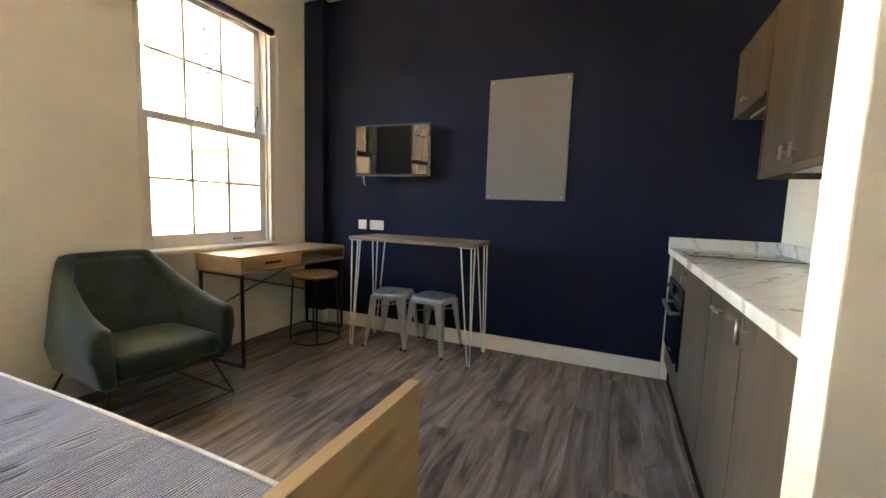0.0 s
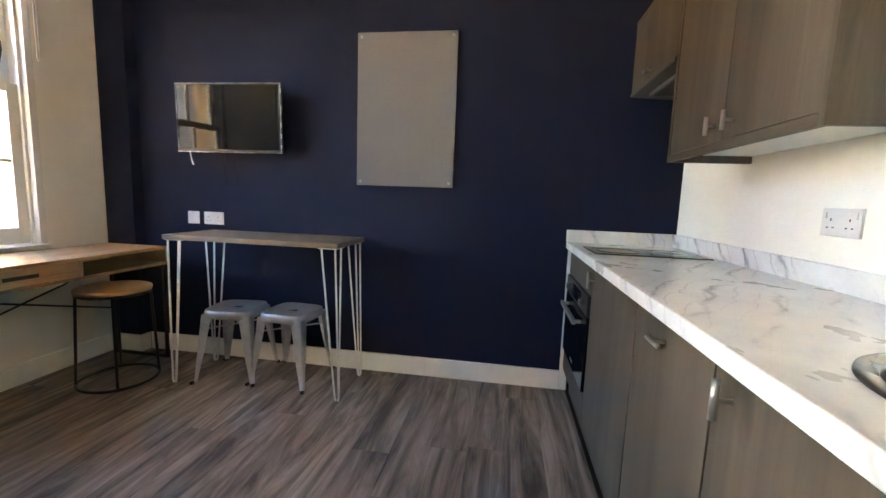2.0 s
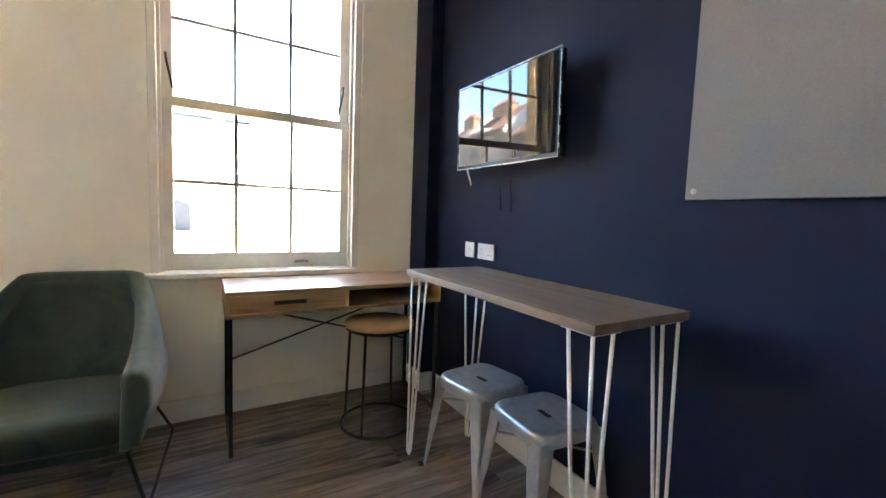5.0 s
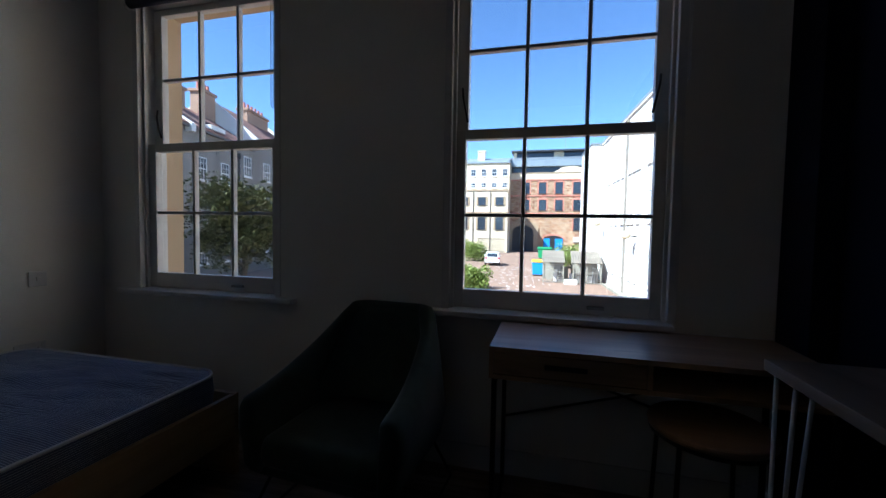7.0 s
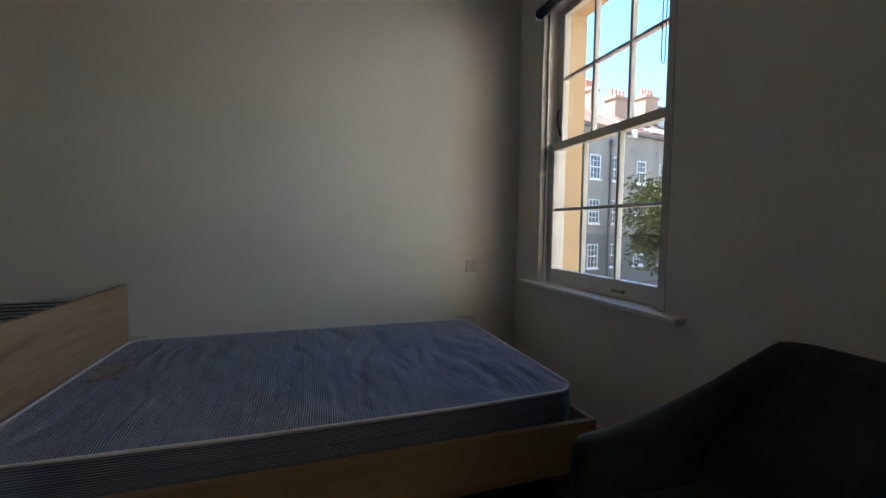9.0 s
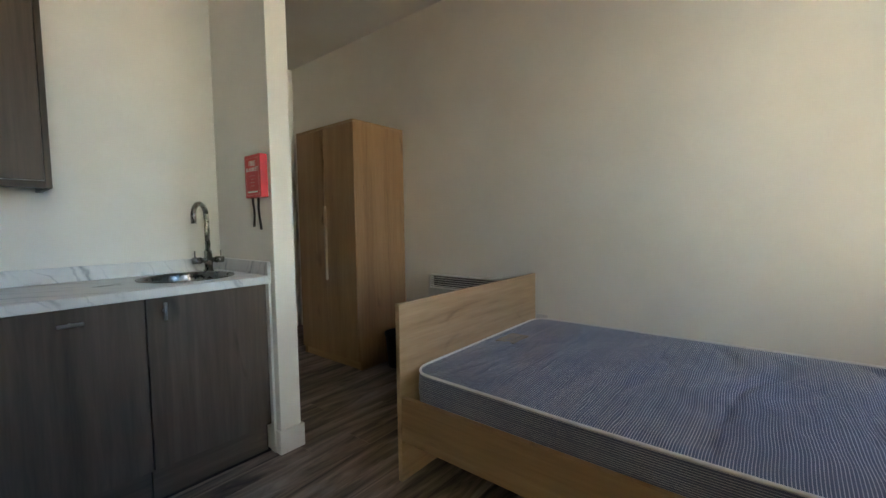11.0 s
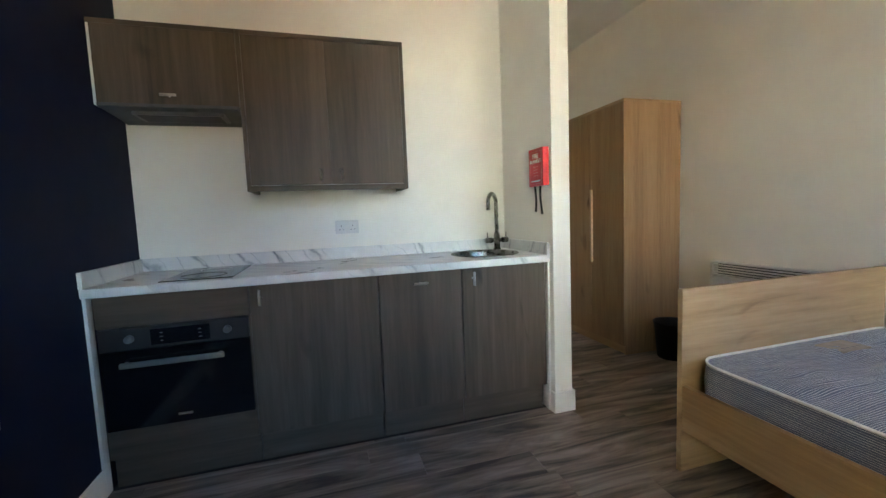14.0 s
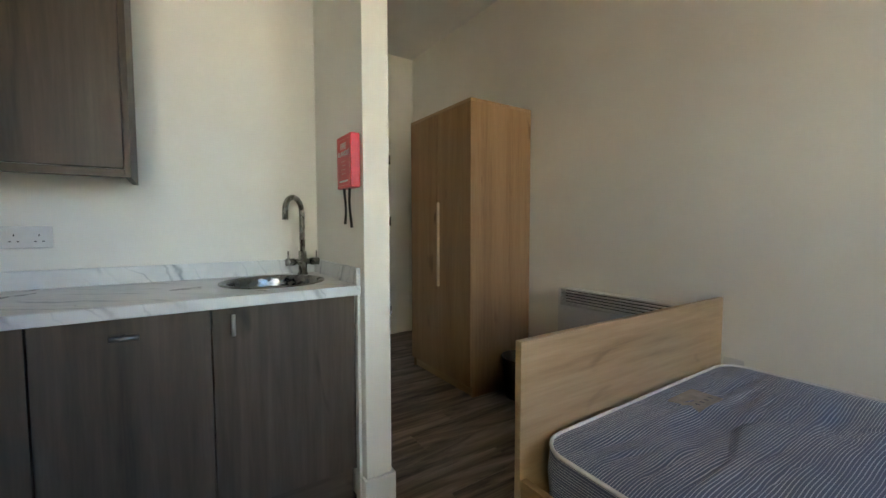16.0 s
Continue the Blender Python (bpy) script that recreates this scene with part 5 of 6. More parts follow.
# tan brick house beside the flat
E = building("tan_brick_house", pose(-61.0, 8.9, GZ, 0, 0, -3.66), "tan brick house end with arched sash windows", "house")
L = 57.0
part("wall", box(51.95, L + 6, 0.0, 9, 0, 10.6), TANBRICK, E, "tan brick wall")
part("white_bay", box(48.1, 51.949, -0.02, 9, 0, 10.6), WHITEREND, E, "white stucco bay")
gable_roof(E, 48.0, L + 6.2, 0, 9, 10.85, 0.7, SLATE, 0.12)
part("downpipe", box(L - 5.0, L - 4.86, -0.14, -0.001, 0, 10.4), WHITEREND, E, "pale downpipe")
for x, z, h in ((L - 2.72, 4.95, 1.55), (L - 2.95, 1.05, 1.85)):
    far_window(E, x, z, 0.92, h, 3, 4, None, 0.0, True)
    ring = [(math.cos(math.pi * k / 14), math.sin(math.pi * k / 14)) for k in range(15)]
    part("arch_trim", prism([(x + c * 0.62, z + h + q * 0.62) for c, q in ring] + [(x + c * 0.48, z + h + q * 0.48) for c, q in ring[::-1]], "y", -0.06, -0.001), CREAM, E, "brick arch over the window")
    part("sill", box(x - 0.66, x + 0.66, -0.16, -0.001, z - 0.26, z - 0.11), STONE, E, "brown stone sill")
gw = building("garden_wall", pose(-6.2, 5.05, GZ, 0, 0, -3.66), "short sloping red brick wall against the tan building", "wall")
part("brickwork", prism([(-0.6, 0), (1.4, 0), (1.4, 5.0), (0.5, 4.6), (-0.6, 2.6)], "y", -0.02, 0.3), GARDENBRICK, gw)


def segment(x0, x1, z0, rise, n=12):
    """Points of a flat arch from (x1, z0) over to (x0, z0)."""
    return [((x0 + x1) / 2 + math.cos(math.pi * k / n) * (x1 - x0) / 2, z0 + math.sin(math.pi * k / n) * rise) for k in range(n + 1)]


# rubble-stone warehouse at the far end
B = building("stone_warehouse", pose(-80.0, 0.0, GZ, 0, 0, 90), "brown rubble-stone warehouse with arched gateway and zinc top storey", "building")
part("wall", box(-5.2, 13.0, 0, 12, 0, 13.6), REDBRICK, B, "brown and red rubble-stone wall")
part("parapet", box(-5.3, 13.1, -0.15, 12, 13.85, 15.0), CREAM, B, "cream parapet")
part("cornice", box(-5.3, 13.1, -0.12, 12, 13.601, 13.849), GARDENBRICK, B, "red brick dentil cornice")
part("parapet_coping", box(-5.4, 13.2, -0.25, 0.35, 15.001, 15.12), STONE, B)
pd = part("pediment", prism([(9.1, 15.121), (9.1, 15.3)] + segment(3.9, 8.6, 15.35, 0.85)[1:-1] + [(3.3, 15.3), (3.3, 15.121)], "y", -0.2, 0.25), CREAM, B, "cream curved pediment")
part("medallion", tube([(6.2, -0.215, 15.62), (6.2, -0.201, 15.62)], 0.36, 20), CREAM, pd)
for a, b in ((4.2, 5.5), (6.9, 8.2)):
    part("panel", box(a, b, -0.215, -0.201, 15.38, 15.68, 0.005), CREAM, pd)
part("recessed_glazing", box(-4.9, 12.8, 1.4, 1.6, 15.0, 16.4), FARGLASS, B, "dark recessed terrace glazing")
for k in range(10):
    part("mullion", box(-4.8 + k * 1.9, -4.7 + k * 1.9, 1.3, 1.399, 15.0, 16.4), DARKGREY, B)
zc = part("zinc_band", box(-5.0, 12.9, 0.5, 11, 16.4, 17.75), SLATE, B, "grey zinc-clad band")
for k in range(26):
    part("seam", box(-4.9 + k * 0.7, -4.86 + k * 0.7, 0.455, 0.499, 16.4, 17.75), SLATE, zc)
part("balcony_rail", box(-5.0, 12.9, 0.5, 0.55, 17.78, 18.1), STEEL, B, "pale balcony rail")
part("penthouse", box(-4.4, 12.8, 2.0, 10, 17.751, 19.3), FARGLASS, B, "dark penthouse glazing")
for a, b in ((-4.6, -4.0), (3.1, 4.9), (9.0, 10.2)):
    part("pier", box(a, b, 1.8, 1.999, 17.751, 19.3), CREAM, B)
part("flat_roof", box(-5.0, 13.2, 0.9, 11.4, 19.301, 19.6), DARKGREY, B, "thin dark flat roof")
part("mast", tube([(5.2, 4.0, 19.6), (5.2, 4.0, 22.6)], 0.05, 6), STEEL, B, "thin roof mast")
for z, h, us in ((11.15, 2.1, (-1.95, 1.13, 4.16, 7.38, 10.6)), (7.98, 1.95, (-1.95, 1.2, 4.22, 7.5, 10.7)), (4.27, 2.25, (7.63, 10.8))):
    for u in us:
        far_window(B, u, z, 1.35, h, 2, 3, DARKGREY)
        part("brick_arch", prism([(u + 0.95, z + h + 0.02)] + segment(u - 0.95, u + 0.95, z + h + 0.16, 0.3, 8) + [(u - 0.95, z + h + 0.02)], "y", -0.05, -0.001), GARDENBRICK, B)
        for q in (-1, 1):
            part("quoin", box(u + q * 0.82 - 0.13, u + q * 0.82 + 0.13, -0.04, -0.001, z - 0.1, z + h + 0.015), GARDENBRICK, B)
for z in (10.55, 7.15):
    part("string_course", box(-5.2, 13.0, -0.1, -0.002, z, z + 0.3), GARDENBRICK, B, "red brick string course")
    for k in range(30):
        part("dentil", box(-5.1 + k * 0.6, -4.8 + k * 0.6, -0.16, -0.101, z + 0.05, z + 0.25), GARDENBRICK, B)
ga = segment(-4.37, -0.3, 3.6, 1.45)
# no opening is cut: a flat black panel stands for the passage's shade
part("gateway", prism([(-0.3, 0.0)] + ga + [(-4.37, 0.0)], "y", -0.03, 0.02), BLACKPL, B, "black panel for the shade inside the arched gateway")
part("gate_surround", prism([(0.55, 0.0), (0.55, 4.6), (-0.4, 5.6)] + segment(-3.6, -1.1, 5.9, 0.4, 6) + [(-4.3, 5.6), (-5.15, 4.6), (-5.15, 0.0), (-4.37, 0.0)] + ga[::-1] + [(-0.3, 0.0)], "y", -0.25, -0.002), STONE, B, "pale stone arch surround")
for k in range(12):
    part("gate_bar", box(-4.2 + k * 0.33, -4.16 + k * 0.33, -0.12, -0.06, 0, 2.6), HOODGREY, B)
part("gate_rail", box(-4.3, -0.35, -0.13, -0.05, 2.6, 2.68), HOODGREY, B)
# flat black panel on the wall in place of the doorway's shaded depth
part("door_recess", prism([(5.2, 0.0)] + segment(1.55, 5.2, 2.5, 0.65) + [(1.55, 0.0)], "y", -0.03, 0.01), BLACKPL, B, "black panel for the shade in the arched doorway")
for a, b in ((1.6, 2.75), (3.7, 5.1)):
    dr2 = part("door", box(a, b, -0.10, -0.031, 0.0, 2.55), BLUEDOOR, B, "bright blue boarded door")
    for k in range(1, 4):
        part("board", box(a + (b - a) * k / 4 - 0.02, a + (b - a) * k / 4 + 0.02, -0.115, -0.101, 0.05, 2.5), BLUEDOOR, dr2)
part("door_arch", prism([(5.45, 2.3)] + segment(1.3, 5.45, 2.5, 0.95) + [(1.3, 2.3), (1.55, 2.3)] + segment(1.55, 5.2, 2.5, 0.65)[::-1] + [(5.2, 2.3)], "y", -0.07, -0.002), GARDENBRICK, B)
part("meter_box", box(7.0, 8.0, -0.35, -0.002, 2.0, 2.9), PLASTICW, B, "white wall-mounted unit")

# cream houses to its side
C = building("cream_house", pose(-77.0, 0.0, GZ, 0, 0, 90), "cream stucco house with sash windows and a lower front wing", "house")
part("wall", box(-16.0, -4.9, 0, 10, 0, 16.6), CREAM, C)
part("eaves", box(-16.1, -4.8, -0.25, 10.1, 16.601, 16.85), SLATE, C)
part("front_wing", box(-16.0, -4.7, -4.0, -0.01, 0, 11.0), CREAM, C)
part("parapet", box(-16.1, -4.6, -4.12, -3.8, 11.001, 11.25), STONE, C)
part("string_course", box(-16.0, -4.65, -4.08, -4.001, 7.0, 7.2), STONE, C)
rf2 = part("roof", prism([(-0.2, 16.851), (4.0, 18.2), (10.0, 18.2), (10.2, 16.851)], "x", -16.0, -5.0), SLATE, C)
part("chimney", join(box(-11.3, -9.9, 2, 3, 17.4, 19.2), box(-11.4, -9.8, 1.9, 3.1, 19.2, 19.4)), CREAM, rf2)
for x in (-13.75, -11.75, -9.75, -7.75, -5.75):
    far_window(C, x, 14.2, 0.95, 1.35, 2, 2)
    far_window(C, x, 12.0, 0.95, 0.95, 2, 2)
for x in (-12.6, -9.35, -6.15):
    for z, h in ((8.5, 1.4), (4.1, 2.4)):
        far_window(C, x, z, 1.35, h, 2, 2, DARKGREY, -4.0)
        for q in (-1, 1):
            part("quoin", box(x + q * 0.86 - 0.15, x + q * 0.86 + 0.15, -4.06, -4.001, z - 0.1, z + h + 0.1), STONE, C)
for x in (-11.0, -7.9):
    part("downpipe", box(x, x + 0.14, -4.14, -4.001, 0, 10.8), DARKREND, C, "dark downpipe")

fn = thing("iron_fence", -71.0, -7.0, GZ, "black iron railings in front of the cream house", "fence")
for k in range(24):
    part("bar", box(-71.03, -70.97, -9.6 + k * 0.2, -9.55 + k * 0.2, GZ, GZ + 2.6), BLACKM, fn)
for z in (0.25, 2.4):
    part("rail", box(-71.05, -70.95, -9.7, -4.85, GZ + z, GZ + z + 0.08), BLACKM, fn)

# shaded grey terrace on the south, in two steps
D = building("grey_terrace", pose(-4.0, -16.5, GZ, 0, 0, 192.3), "shaded grey roughcast terrace with tiled roofs and chimneys", "house")
part("wall", box(0, 26.4, 0, 8, 0, 10.35), GREYREND, D)
part("wall", box(26.401, 62, 0, 8, 0, 11.4), GREYREND, D)
part("stained_base", box(0, 62, -0.02, -0.001, 0, 3.4), DARKREND, D, "dark stained lower wall")
part("gutter", box(0, 26.4, -0.32, -0.18, 10.15, 10.3), DARKREND, D)
part("gutter", box(26.401, 62, -0.32, -0.18, 11.2, 11.35), DARKREND, D)
rf = gable_roof(D, -0.2, 26.4, 0, 8, 10.5, 2.6, TILES, 0.3)
rg = gable_roof(D, 26.401, 62.2, 0, 8, 11.55, 3.1, TILES, 0.3)
for x, e, r in ((9.0, 10.4, 13.35), (18.0, 10.4, 13.35), (26.3, 11.3, 15.0), (37.0, 11.5, 15.0), (48.0, 11.5, 15.0)):
    part("party_wall", prism([(-0.45, e), (4.0, r), (8.4, e), (8.4, e - 0.5), (-0.45, e - 0.5)], "x", x, x + 0.42), WHITEREND, D, "white coped party wall")
for roof, x, z1, w in ((rf, 8.2, 14.4, 1.6), (rf, 18.3, 14.0, 0.8), (rf, 21.6, 13.9, 1.8), (rf, 25.4, 14.6, 1.7), (rg, 33.5, 15.1, 4.2), (rg, 42.5, 15.3, 3.2), (rg, 51.0, 15.3, 3.2)):
    chimney(roof, x, 3.6, 12.0, z1, w, 1.0, 4 if w < 2 else 6)
for u in (4.5, 7.0, 9.5, 12.2, 14.8, 16.85, 19.6, 22.3):
    for z in (6.95, 4.1, 1.2):
        far_window(D, u, z, 1.0, 1.55, 3, 4)
for u in (25.5, 28.8, 32.1, 35.4, 38.7, 42.0, 45.3, 48.6, 51.9):
    for z in (7.95, 4.9, 1.6):
        far_window(D, u, z, 1.15, 1.6, 3, 4)
for x, z in ((11.0, 9.2), (16.3, 9.2), (24.2, 9.2), (34.6, 10.6)):
    part("downpipe", join(box(x - 0.07, x + 0.07, -0.16, -0.022, 0, z), box(x - 0.17, x + 0.17, -0.28, -0.022, z, z + 0.4)), DARKREND, D, "dark downpipe with hopper")
for x in (13.5, 18.5, 21.3, 24.0):
    part("vent", box(x, x + 0.3, -0.03, -0.001, 9.0, 9.28), DARKREND, D)
for x in (20.6, 31.0):
    part("rooflight", box(x, x + 1.7, -0.1, 0.5, 10.65 if x < 26 else 11.7, 10.95 if x < 26 else 12.0), WHITEREND, D, "white boxed rooflight")


def leafy(bm, c, r, n, size, rnd, squash=1.0):
    for _ in range(n):
        d = Vector((rnd.gauss(0, 1), rnd.gauss(0, 1), rnd.gauss(0, 1))).normalized() * r * rnd.uniform(0.35, 1.0) ** 0.6
        p = Vector(c) + Vector((d.x, d.y, d.z * squash))
        u = Vector((rnd.gauss(0, 1), rnd.gauss(0, 1), rnd.gauss(0, 1))).normalized()
        v = u.orthogonal().normalized()
        s = size * rnd.uniform(0.6, 1.3)
        q = [bm.verts.new(p + a) for a in (u * s, v * s * 0.55, -u * s, -v * s * 0.55)]
        bm.faces.new(q)


def tree(x, y, h, r, label):
    rnd = random.Random(int(abs(x * 10)))
    t = thing("tree", x, y, GZ, label, "tree")
    bm = tube([(x, y, GZ), (x + 0.05, y, GZ + h * 0.2), (x - 0.05, y + 0.1, GZ + h * 0.45), (x, y, GZ + h * 0.75)], 0.24, 10, None, False, 0.06)
    tips = []
    for k in range(14):
        a, z = k * 2.4, GZ + h * (0.28 + 0.035 * k)
        e = Vector((x + math.cos(a) * r * 0.75, y + math.sin(a) * r * 0.75, z + h * 0.12 + rnd.uniform(0, 0.5)))
        m = Vector((x, y, z)).lerp(e, 0.5) + Vector((0, 0, 0.15))
        tube([(x, y, z), m, e], 0.08, 6, bm, False, 0.02)
        tips += [e, m]
    part("trunk", bm, BARK, t, "dark branching trunk")
    bm = bmesh.new()
    for e in tips:
        leafy(bm, e, r * rnd.uniform(0.28, 0.48), 260, 0.12, rnd, 0.8)
    for k in range(12):
        a = rnd.uniform(0, 6.28)
        leafy(bm, (x + math.cos(a) * r * 0.5, y + math.sin(a) * r * 0.5, GZ + h * rnd.uniform(0.35, 0.92)), r * 0.45, 260, 0.12, rnd, 0.8)
    part("crown", bm, LEAF, t, "olive green leaves with gaps")


tree(-18.0, -12.8, 6.3, 2.5, "leafy green tree in front of the grey terrace")


def bush(x, y, r, label):
    rnd = random.Random(int(abs(x * 7)))
    b = thing("bush", x, y, GZ, label, "bush", "yard bushes")
    bm = bmesh.new()
    for k in range(14):
        leafy(bm, (x + rnd.uniform(-r, r) * 0.6, y + rnd.uniform(-r, r) * 0.6, GZ + r * rnd.uniform(0.25, 0.95)), r * 0.5, 260, 0.10, rnd)
    part("foliage", bm, HEDGE, b)
    part("stem", tube([(x, y, GZ), (x, y, GZ + r * 0.7)], 0.06), BARK, b)


bush(-27.0, -2.3, 1.15, "bright green clipped bush in the yard")
bush(-51.0, -6.6, 1.9, "green bush by the parked car")
bush(-60.0, -9.0, 2.0, "green bush by the cream house")
bush(-45.5, 4.9, 2.0, "green bush behind the mesh sheds")


def car(m, coat, label):
    """Local: the nose points to +x."""
    c = new("parked_car")
    PLACE[c] = Matrix()
    tagged(c, label, "car")
    side = [(-1.95, 0.35), (-1.98, 0.75), (-1.9, 0.98), (-1.6, 1.42), (-1.1, 1.5), (0.1, 1.48), (0.75, 1.02), (1.75, 0.85), (1.95, 0.62), (1.95, 0.32)]
    bm = prism(side, "y", -0.82, 0.82)
    for v in bm.verts:
        if v.co.z > 1.0:
            v.co.y *= 0.80
    bmesh.ops.bevel(bm, geom=bm.edges[:], offset=0.05, segments=2, affect="EDGES")
    part("body", bm, coat, c, smooth=False)
    bm = prism([(0.14, 1.43), (0.72, 1.04), (0.76, 1.06), (0.18, 1.45)], "y", -0.62, 0.62)
    bmesh.ops.translate(bm, vec=(0.02, 0, 0.02), verts=bm.verts)
    part("windscreen", bm, FARGLASS, c)
    for s in (-1, 1):
        bm = prism([(-1.5, 1.05), (-1.35, 1.38), (0.05, 1.38), (0.5, 1.05)], "y", s * 0.70, s * 0.80)
        part("side_window", bm, FARGLASS, c)
        part("headlight", box(1.80, 1.97, s * 0.48, s * 0.75, 0.66, 0.82, 0.03), STEEL, c)
        part("mirror", box(0.45, 0.58, s * 0.84, s * 0.98, 0.98, 1.1, 0.02), coat, c)
        for x in (-1.25, 1.25):
            w = part("wheel", tube([(x, s * 0.66, 0.31), (x, s * 0.84, 0.31)], 0.31, 18), RUBBER, c)
            part("rim", tube([(x, s * 0.835, 0.31), (x, s * 0.85, 0.31)], 0.19, 12), STEEL, w)
    part("grille", box(1.93, 1.965, -0.42, 0.42, 0.42, 0.58, 0.01), BLACKPL, c)
    part("number_plate", box(1.965, 1.975, -0.26, 0.26, 0.5, 0.6), PLASTICW, c)
    part("rear_plate", box(-1.995, -1.98, -0.26, 0.26, 0.62, 0.73), YELLOW, c, "yellow rear number plate")
    part("rear_window", prism([(-1.93, 1.03), (-1.66, 1.38), (-1.63, 1.36), (-1.90, 1.01)], "y", -0.56, 0.56), FARGLASS, c)
    for s in (-1, 1):
        part("tail_light", box(-1.985, -1.90, s * 0.55, s * 0.78, 0.78, 0.98, 0.02), RED, c, "red tail light")
    c.matrix_basis = m
    return c


car(pose(-46.3, -3.7, GZ, 0, 0, 186), CARW, "small white hatchback parked in the yard")
car(pose(-31.0, -16.6, GZ, 0, 0, 4), plain("red_car_paint", (0.45, 0.02, 0.03), 0.2), "red hatchback parked beside the grey terrace")


def wheelie(x, y, w, h, m1, m2, label):
    b = thing("wheeled_bin", x, y, GZ, label, "bin", "yard bins")
    bm = box(x - w * 0.4, x + w * 0.4, y - w / 2, y + w / 2, GZ + 0.12, GZ + h, 0.03)
    for v in bm.verts:
        if v.co.z < GZ + h * 0.5:
            v.co.y = y + (v.co.y - y) * 0.86
    part("body", bm, m1, b)
    part("lid", prism([(x - w * 0.45, GZ + h), (x + w * 0.45, GZ + h), (x + w * 0.3, GZ + h + 0.16), (x - w * 0.3, GZ + h + 0.2)], "y", y - w * 0.52, y + w * 0.52), m2, b)
    for s in (-1, 1):
        part("wheel", tube([(x + w * 0.3, y + s * w * 0.36 - 0.04, GZ + 0.1), (x + w * 0.3, y + s * w * 0.36 + 0.04, GZ + 0.1)], 0.1, 12), RUBBER, b)


wheelie(-36.6, 1.54, 1.02, 1.2, BLUEDOOR, YELLOW, "blue wheeled bin with yellow lid")
wheelie(-60.0, 1.95, 1.9, 1.45, GREENP, GREENP, "green wheeled bin by the warehouse")


def mesh_shed(y0, y1, label):
    """A lean-to store with wire sides and a sheet roof that rises away from the flat."""
    x0, x1, z0, z1 = -34.5, -32.0, 1.6, 2.25
    cg = thing("mesh_shed", x1, (y0 + y1) / 2, GZ, label, "shed", "mesh sheds")
    for x, z in ((x0, z1), (x1, z0)):
        for y in (y0, (y0 + y1) / 2, y1):
            part("post", box(x - 0.04, x + 0.04, y - 0.04, y + 0.04, GZ, GZ + z), WEATHERED, cg)
    for z in (0.05, 0.8, z0 - 0.08):
        part("rail", box(x1 - 0.03, x1 + 0.03, y0, y1, GZ + z, GZ + z + 0.06), WEATHERED, cg)
    for k in range(int(z0 / 0.16)):
        part("wire", tube([(x1 + 0.04, y0, GZ + 0.1 + k * 0.16), (x1 + 0.04, y1, GZ + 0.1 + k * 0.16)], 0.009, 4), GALV, cg)
    for k in range(int((y1 - y0) / 0.16)):
        part("wire", tube([(x1 + 0.04, y0 + 0.08 + k * 0.16, GZ), (x1 + 0.04, y0 + 0.08 + k * 0.16, GZ + z0)], 0.009, 4), GALV, cg)
    n = 22
    rib = [(y0 - 0.1 + (y1 - y0 + 0.2) * k / n, 0.03 * (k % 2)) for k in range(n + 1)]
    bm = prism(rib + [(y, z - 0.025) for y, z in rib[::-1]], "x", x0 - 0.15, x1 + 0.2)
    for v in bm.verts:
        v.co.z += GZ + z0 + 0.02 + (x1 - v.co.x) * (z1 - z0) / (x1 - x0)
    part("roof_sheet", bm, SHEDROOF, cg, "weathered ribbed roof sheet")
    part("back_panel", box(x0 - 0.05, x0 - 0.041, y0, y1, GZ, GZ + z1), WEATHERED, cg)


mesh_shed(2.02, 3.5, "small weathered mesh shed with a ribbed roof")
mesh_shed(4.2, 6.15, "wide weathered mesh shed crowded with stored odds and ends")
tray = thing("plastic_tray", -31.4, 4.0, GZ, "white plastic tray lying in front of the sheds", "tray")
bm = box(-31.7, -31.2, 3.55, 4.45, GZ, GZ + 0.05, 0.01)
for a in ((-31.7, -31.66, 3.55, 4.45), (-31.24, -31.2, 3.55, 4.45), (-31.66, -31.24, 3.55, 3.59), (-31.66, -31.24, 4.41, 4.45)):
    box(*a, GZ + 0.05, GZ + 0.34, 0.004, bm)
part("shell", bm, PLASTICW, tray)
rnd = random.Random(3)
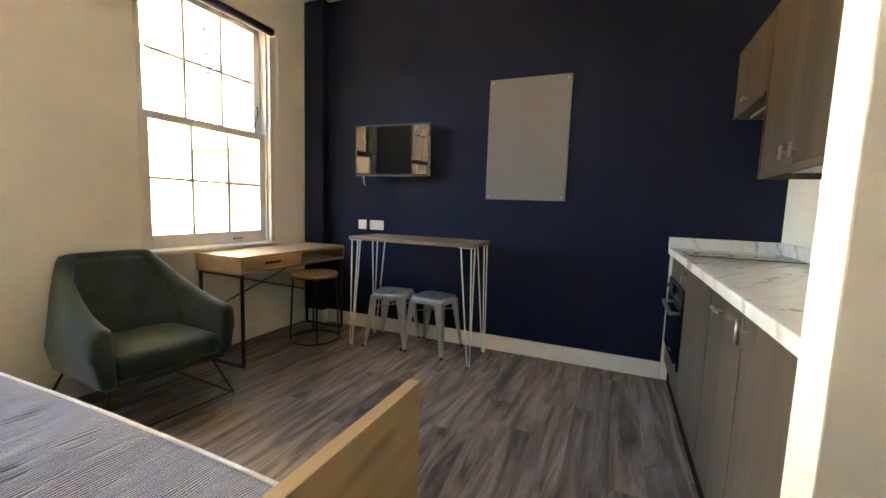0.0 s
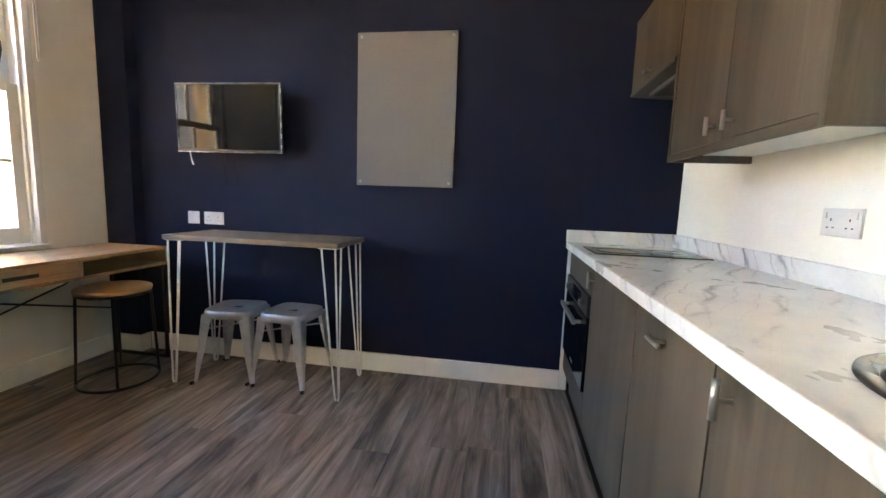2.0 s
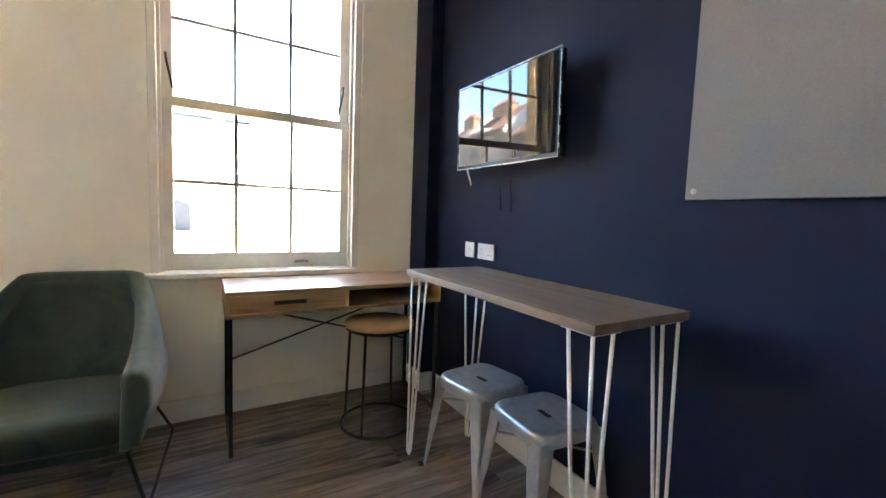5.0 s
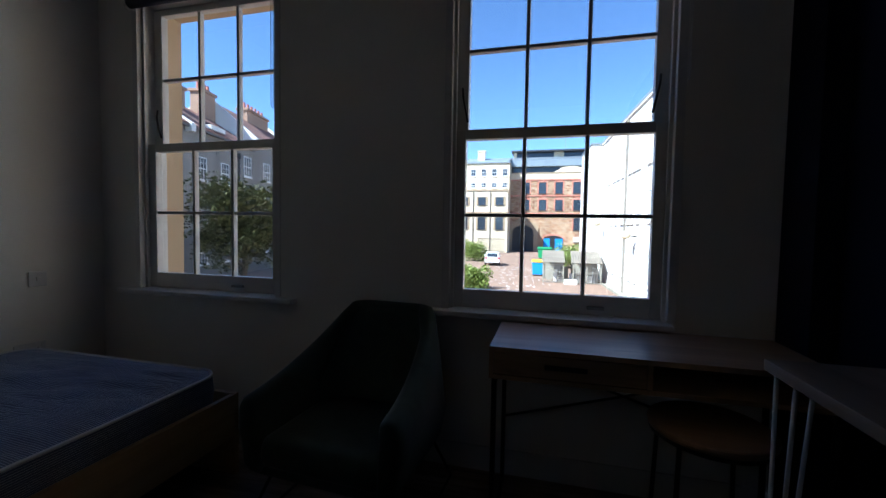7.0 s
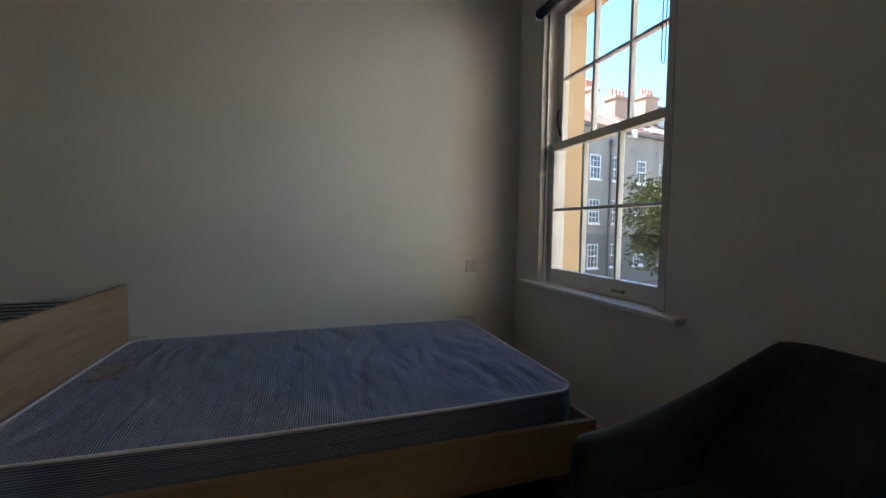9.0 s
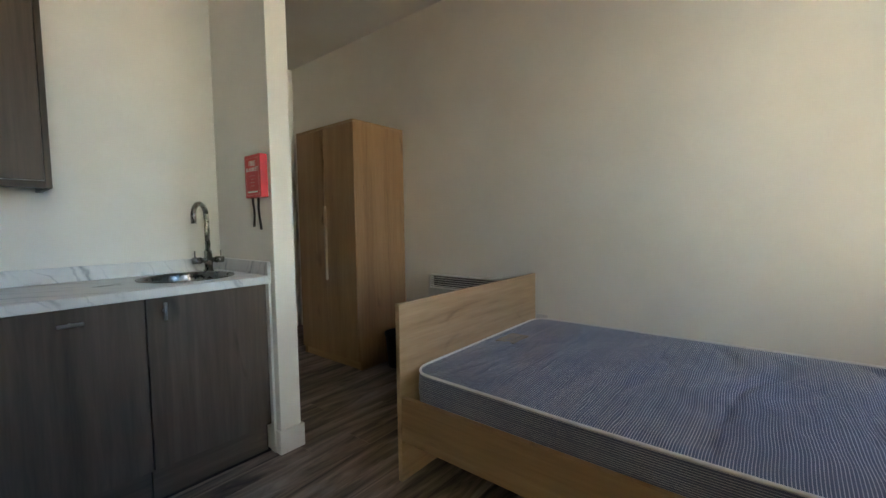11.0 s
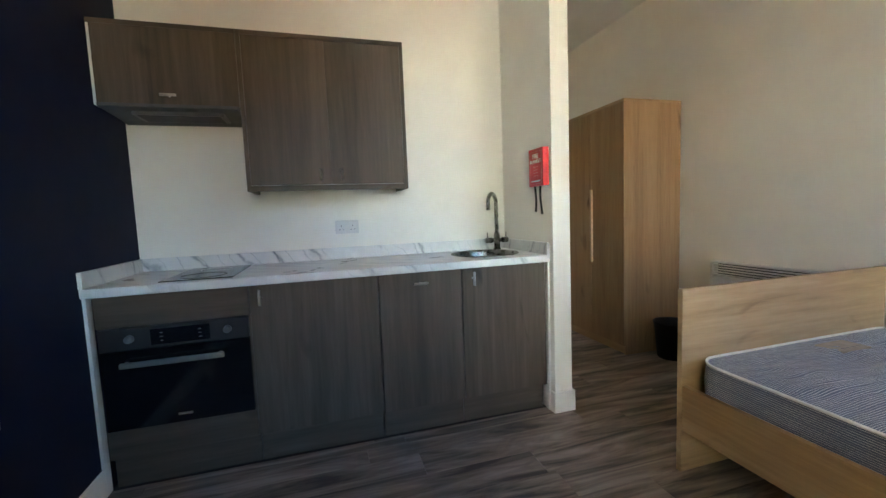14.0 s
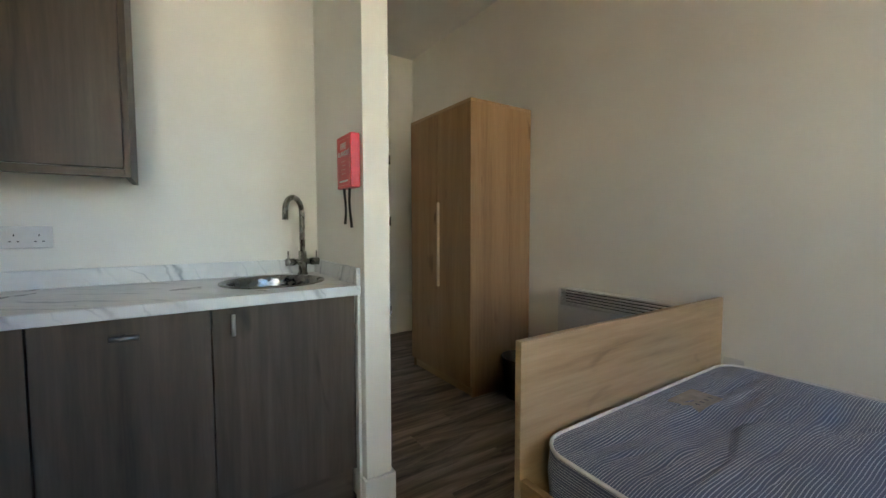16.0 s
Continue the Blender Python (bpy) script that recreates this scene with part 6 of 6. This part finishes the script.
for k in range(9):
    x, y, h = -33.2 + rnd.uniform(-0.7, 0.8), 2.5 + k * 0.42, rnd.uniform(0.4, 1.2)
    st2 = thing("stored_crate", x, y, GZ, "weathered crate stored in the mesh enclosure", "crate", "crates")
    part("box", box(x - 0.25, x + 0.25, y - 0.17, y + 0.17, GZ, GZ + h, 0.02), (WEATHERED, PLASTICW, GREYREND)[k % 3], st2)
bm = bmesh.new()
for k in range(230):
    x, y = rnd.uniform(-45, -27), rnd.gauss(-0.6, 1.5)
    a, s = rnd.uniform(0, 6.3), rnd.uniform(0.05, 0.16)
    q = [bm.verts.new((x + math.cos(a + i * 1.57) * s, y + math.sin(a + i * 1.57) * s * 0.7, GZ + 0.008)) for i in range(4)]
    bm.faces.new(q)
solid("yard_litter", bm, PLASTICW, "pale scraps scattered over the yard", "litter", "stuff")

# ---- floor planks ----
def floor_planks():
    rnd = random.Random(5)
    fl = bpy.data.objects["floor"]
    W, L, cache = 0.178, 1.22, {}

    def lay(x0, x1, y0, y1):
        w, l = round(x1 - x0 - 0.0012, 4), round(y1 - y0 - 0.0012, 4)
        if w < 0.01 or l < 0.02:
            return
        if (w, l) not in cache:
            bm = bmesh.new()
            b, i = -0.012, 0.0009
            lo = [bm.verts.new(p) for p in ((0, 0, b), (w, 0, b), (w, l, b), (0, l, b))]
            mi = [bm.verts.new(p) for p in ((0, 0, -i), (w, 0, -i), (w, l, -i), (0, l, -i))]
            to = [bm.verts.new(p) for p in ((i, i, 0), (w - i, i, 0), (w - i, l - i, 0), (i, l - i, 0))]
            for p, q in ((lo, mi), (mi, to)):
                for k in range(4):
                    j = (k + 1) % 4
                    bm.faces.new((p[k], p[j], q[j], q[k]))
            bm.faces.new(to)
            cache[(w, l)] = mesh_of("plank", bm, PLANK)
        ob = new("plank", cache[(w, l)])
        ob.location = (x0, y0, 0)
        ob.parent = fl

    def fill(xa, xb, ya, yb):
        x = XW
        while x < xb - 0.01:
            x0, x1 = max(x, xa), min(x + W, xb)
            y = -1.8 + rnd.uniform(0, L)
            while y < yb:
                y0, y1 = max(y, ya), min(y + L, yb)
                if y1 > y0 and x1 > x0:
                    lay(x0, x1, y0, y1)
                y += L
            x += W
    fill(XW, PX, YS, YN)
    fill(PX, XH, YS, PY0)
    fill(PX, 0.615, PY1, YN)


floor_planks()
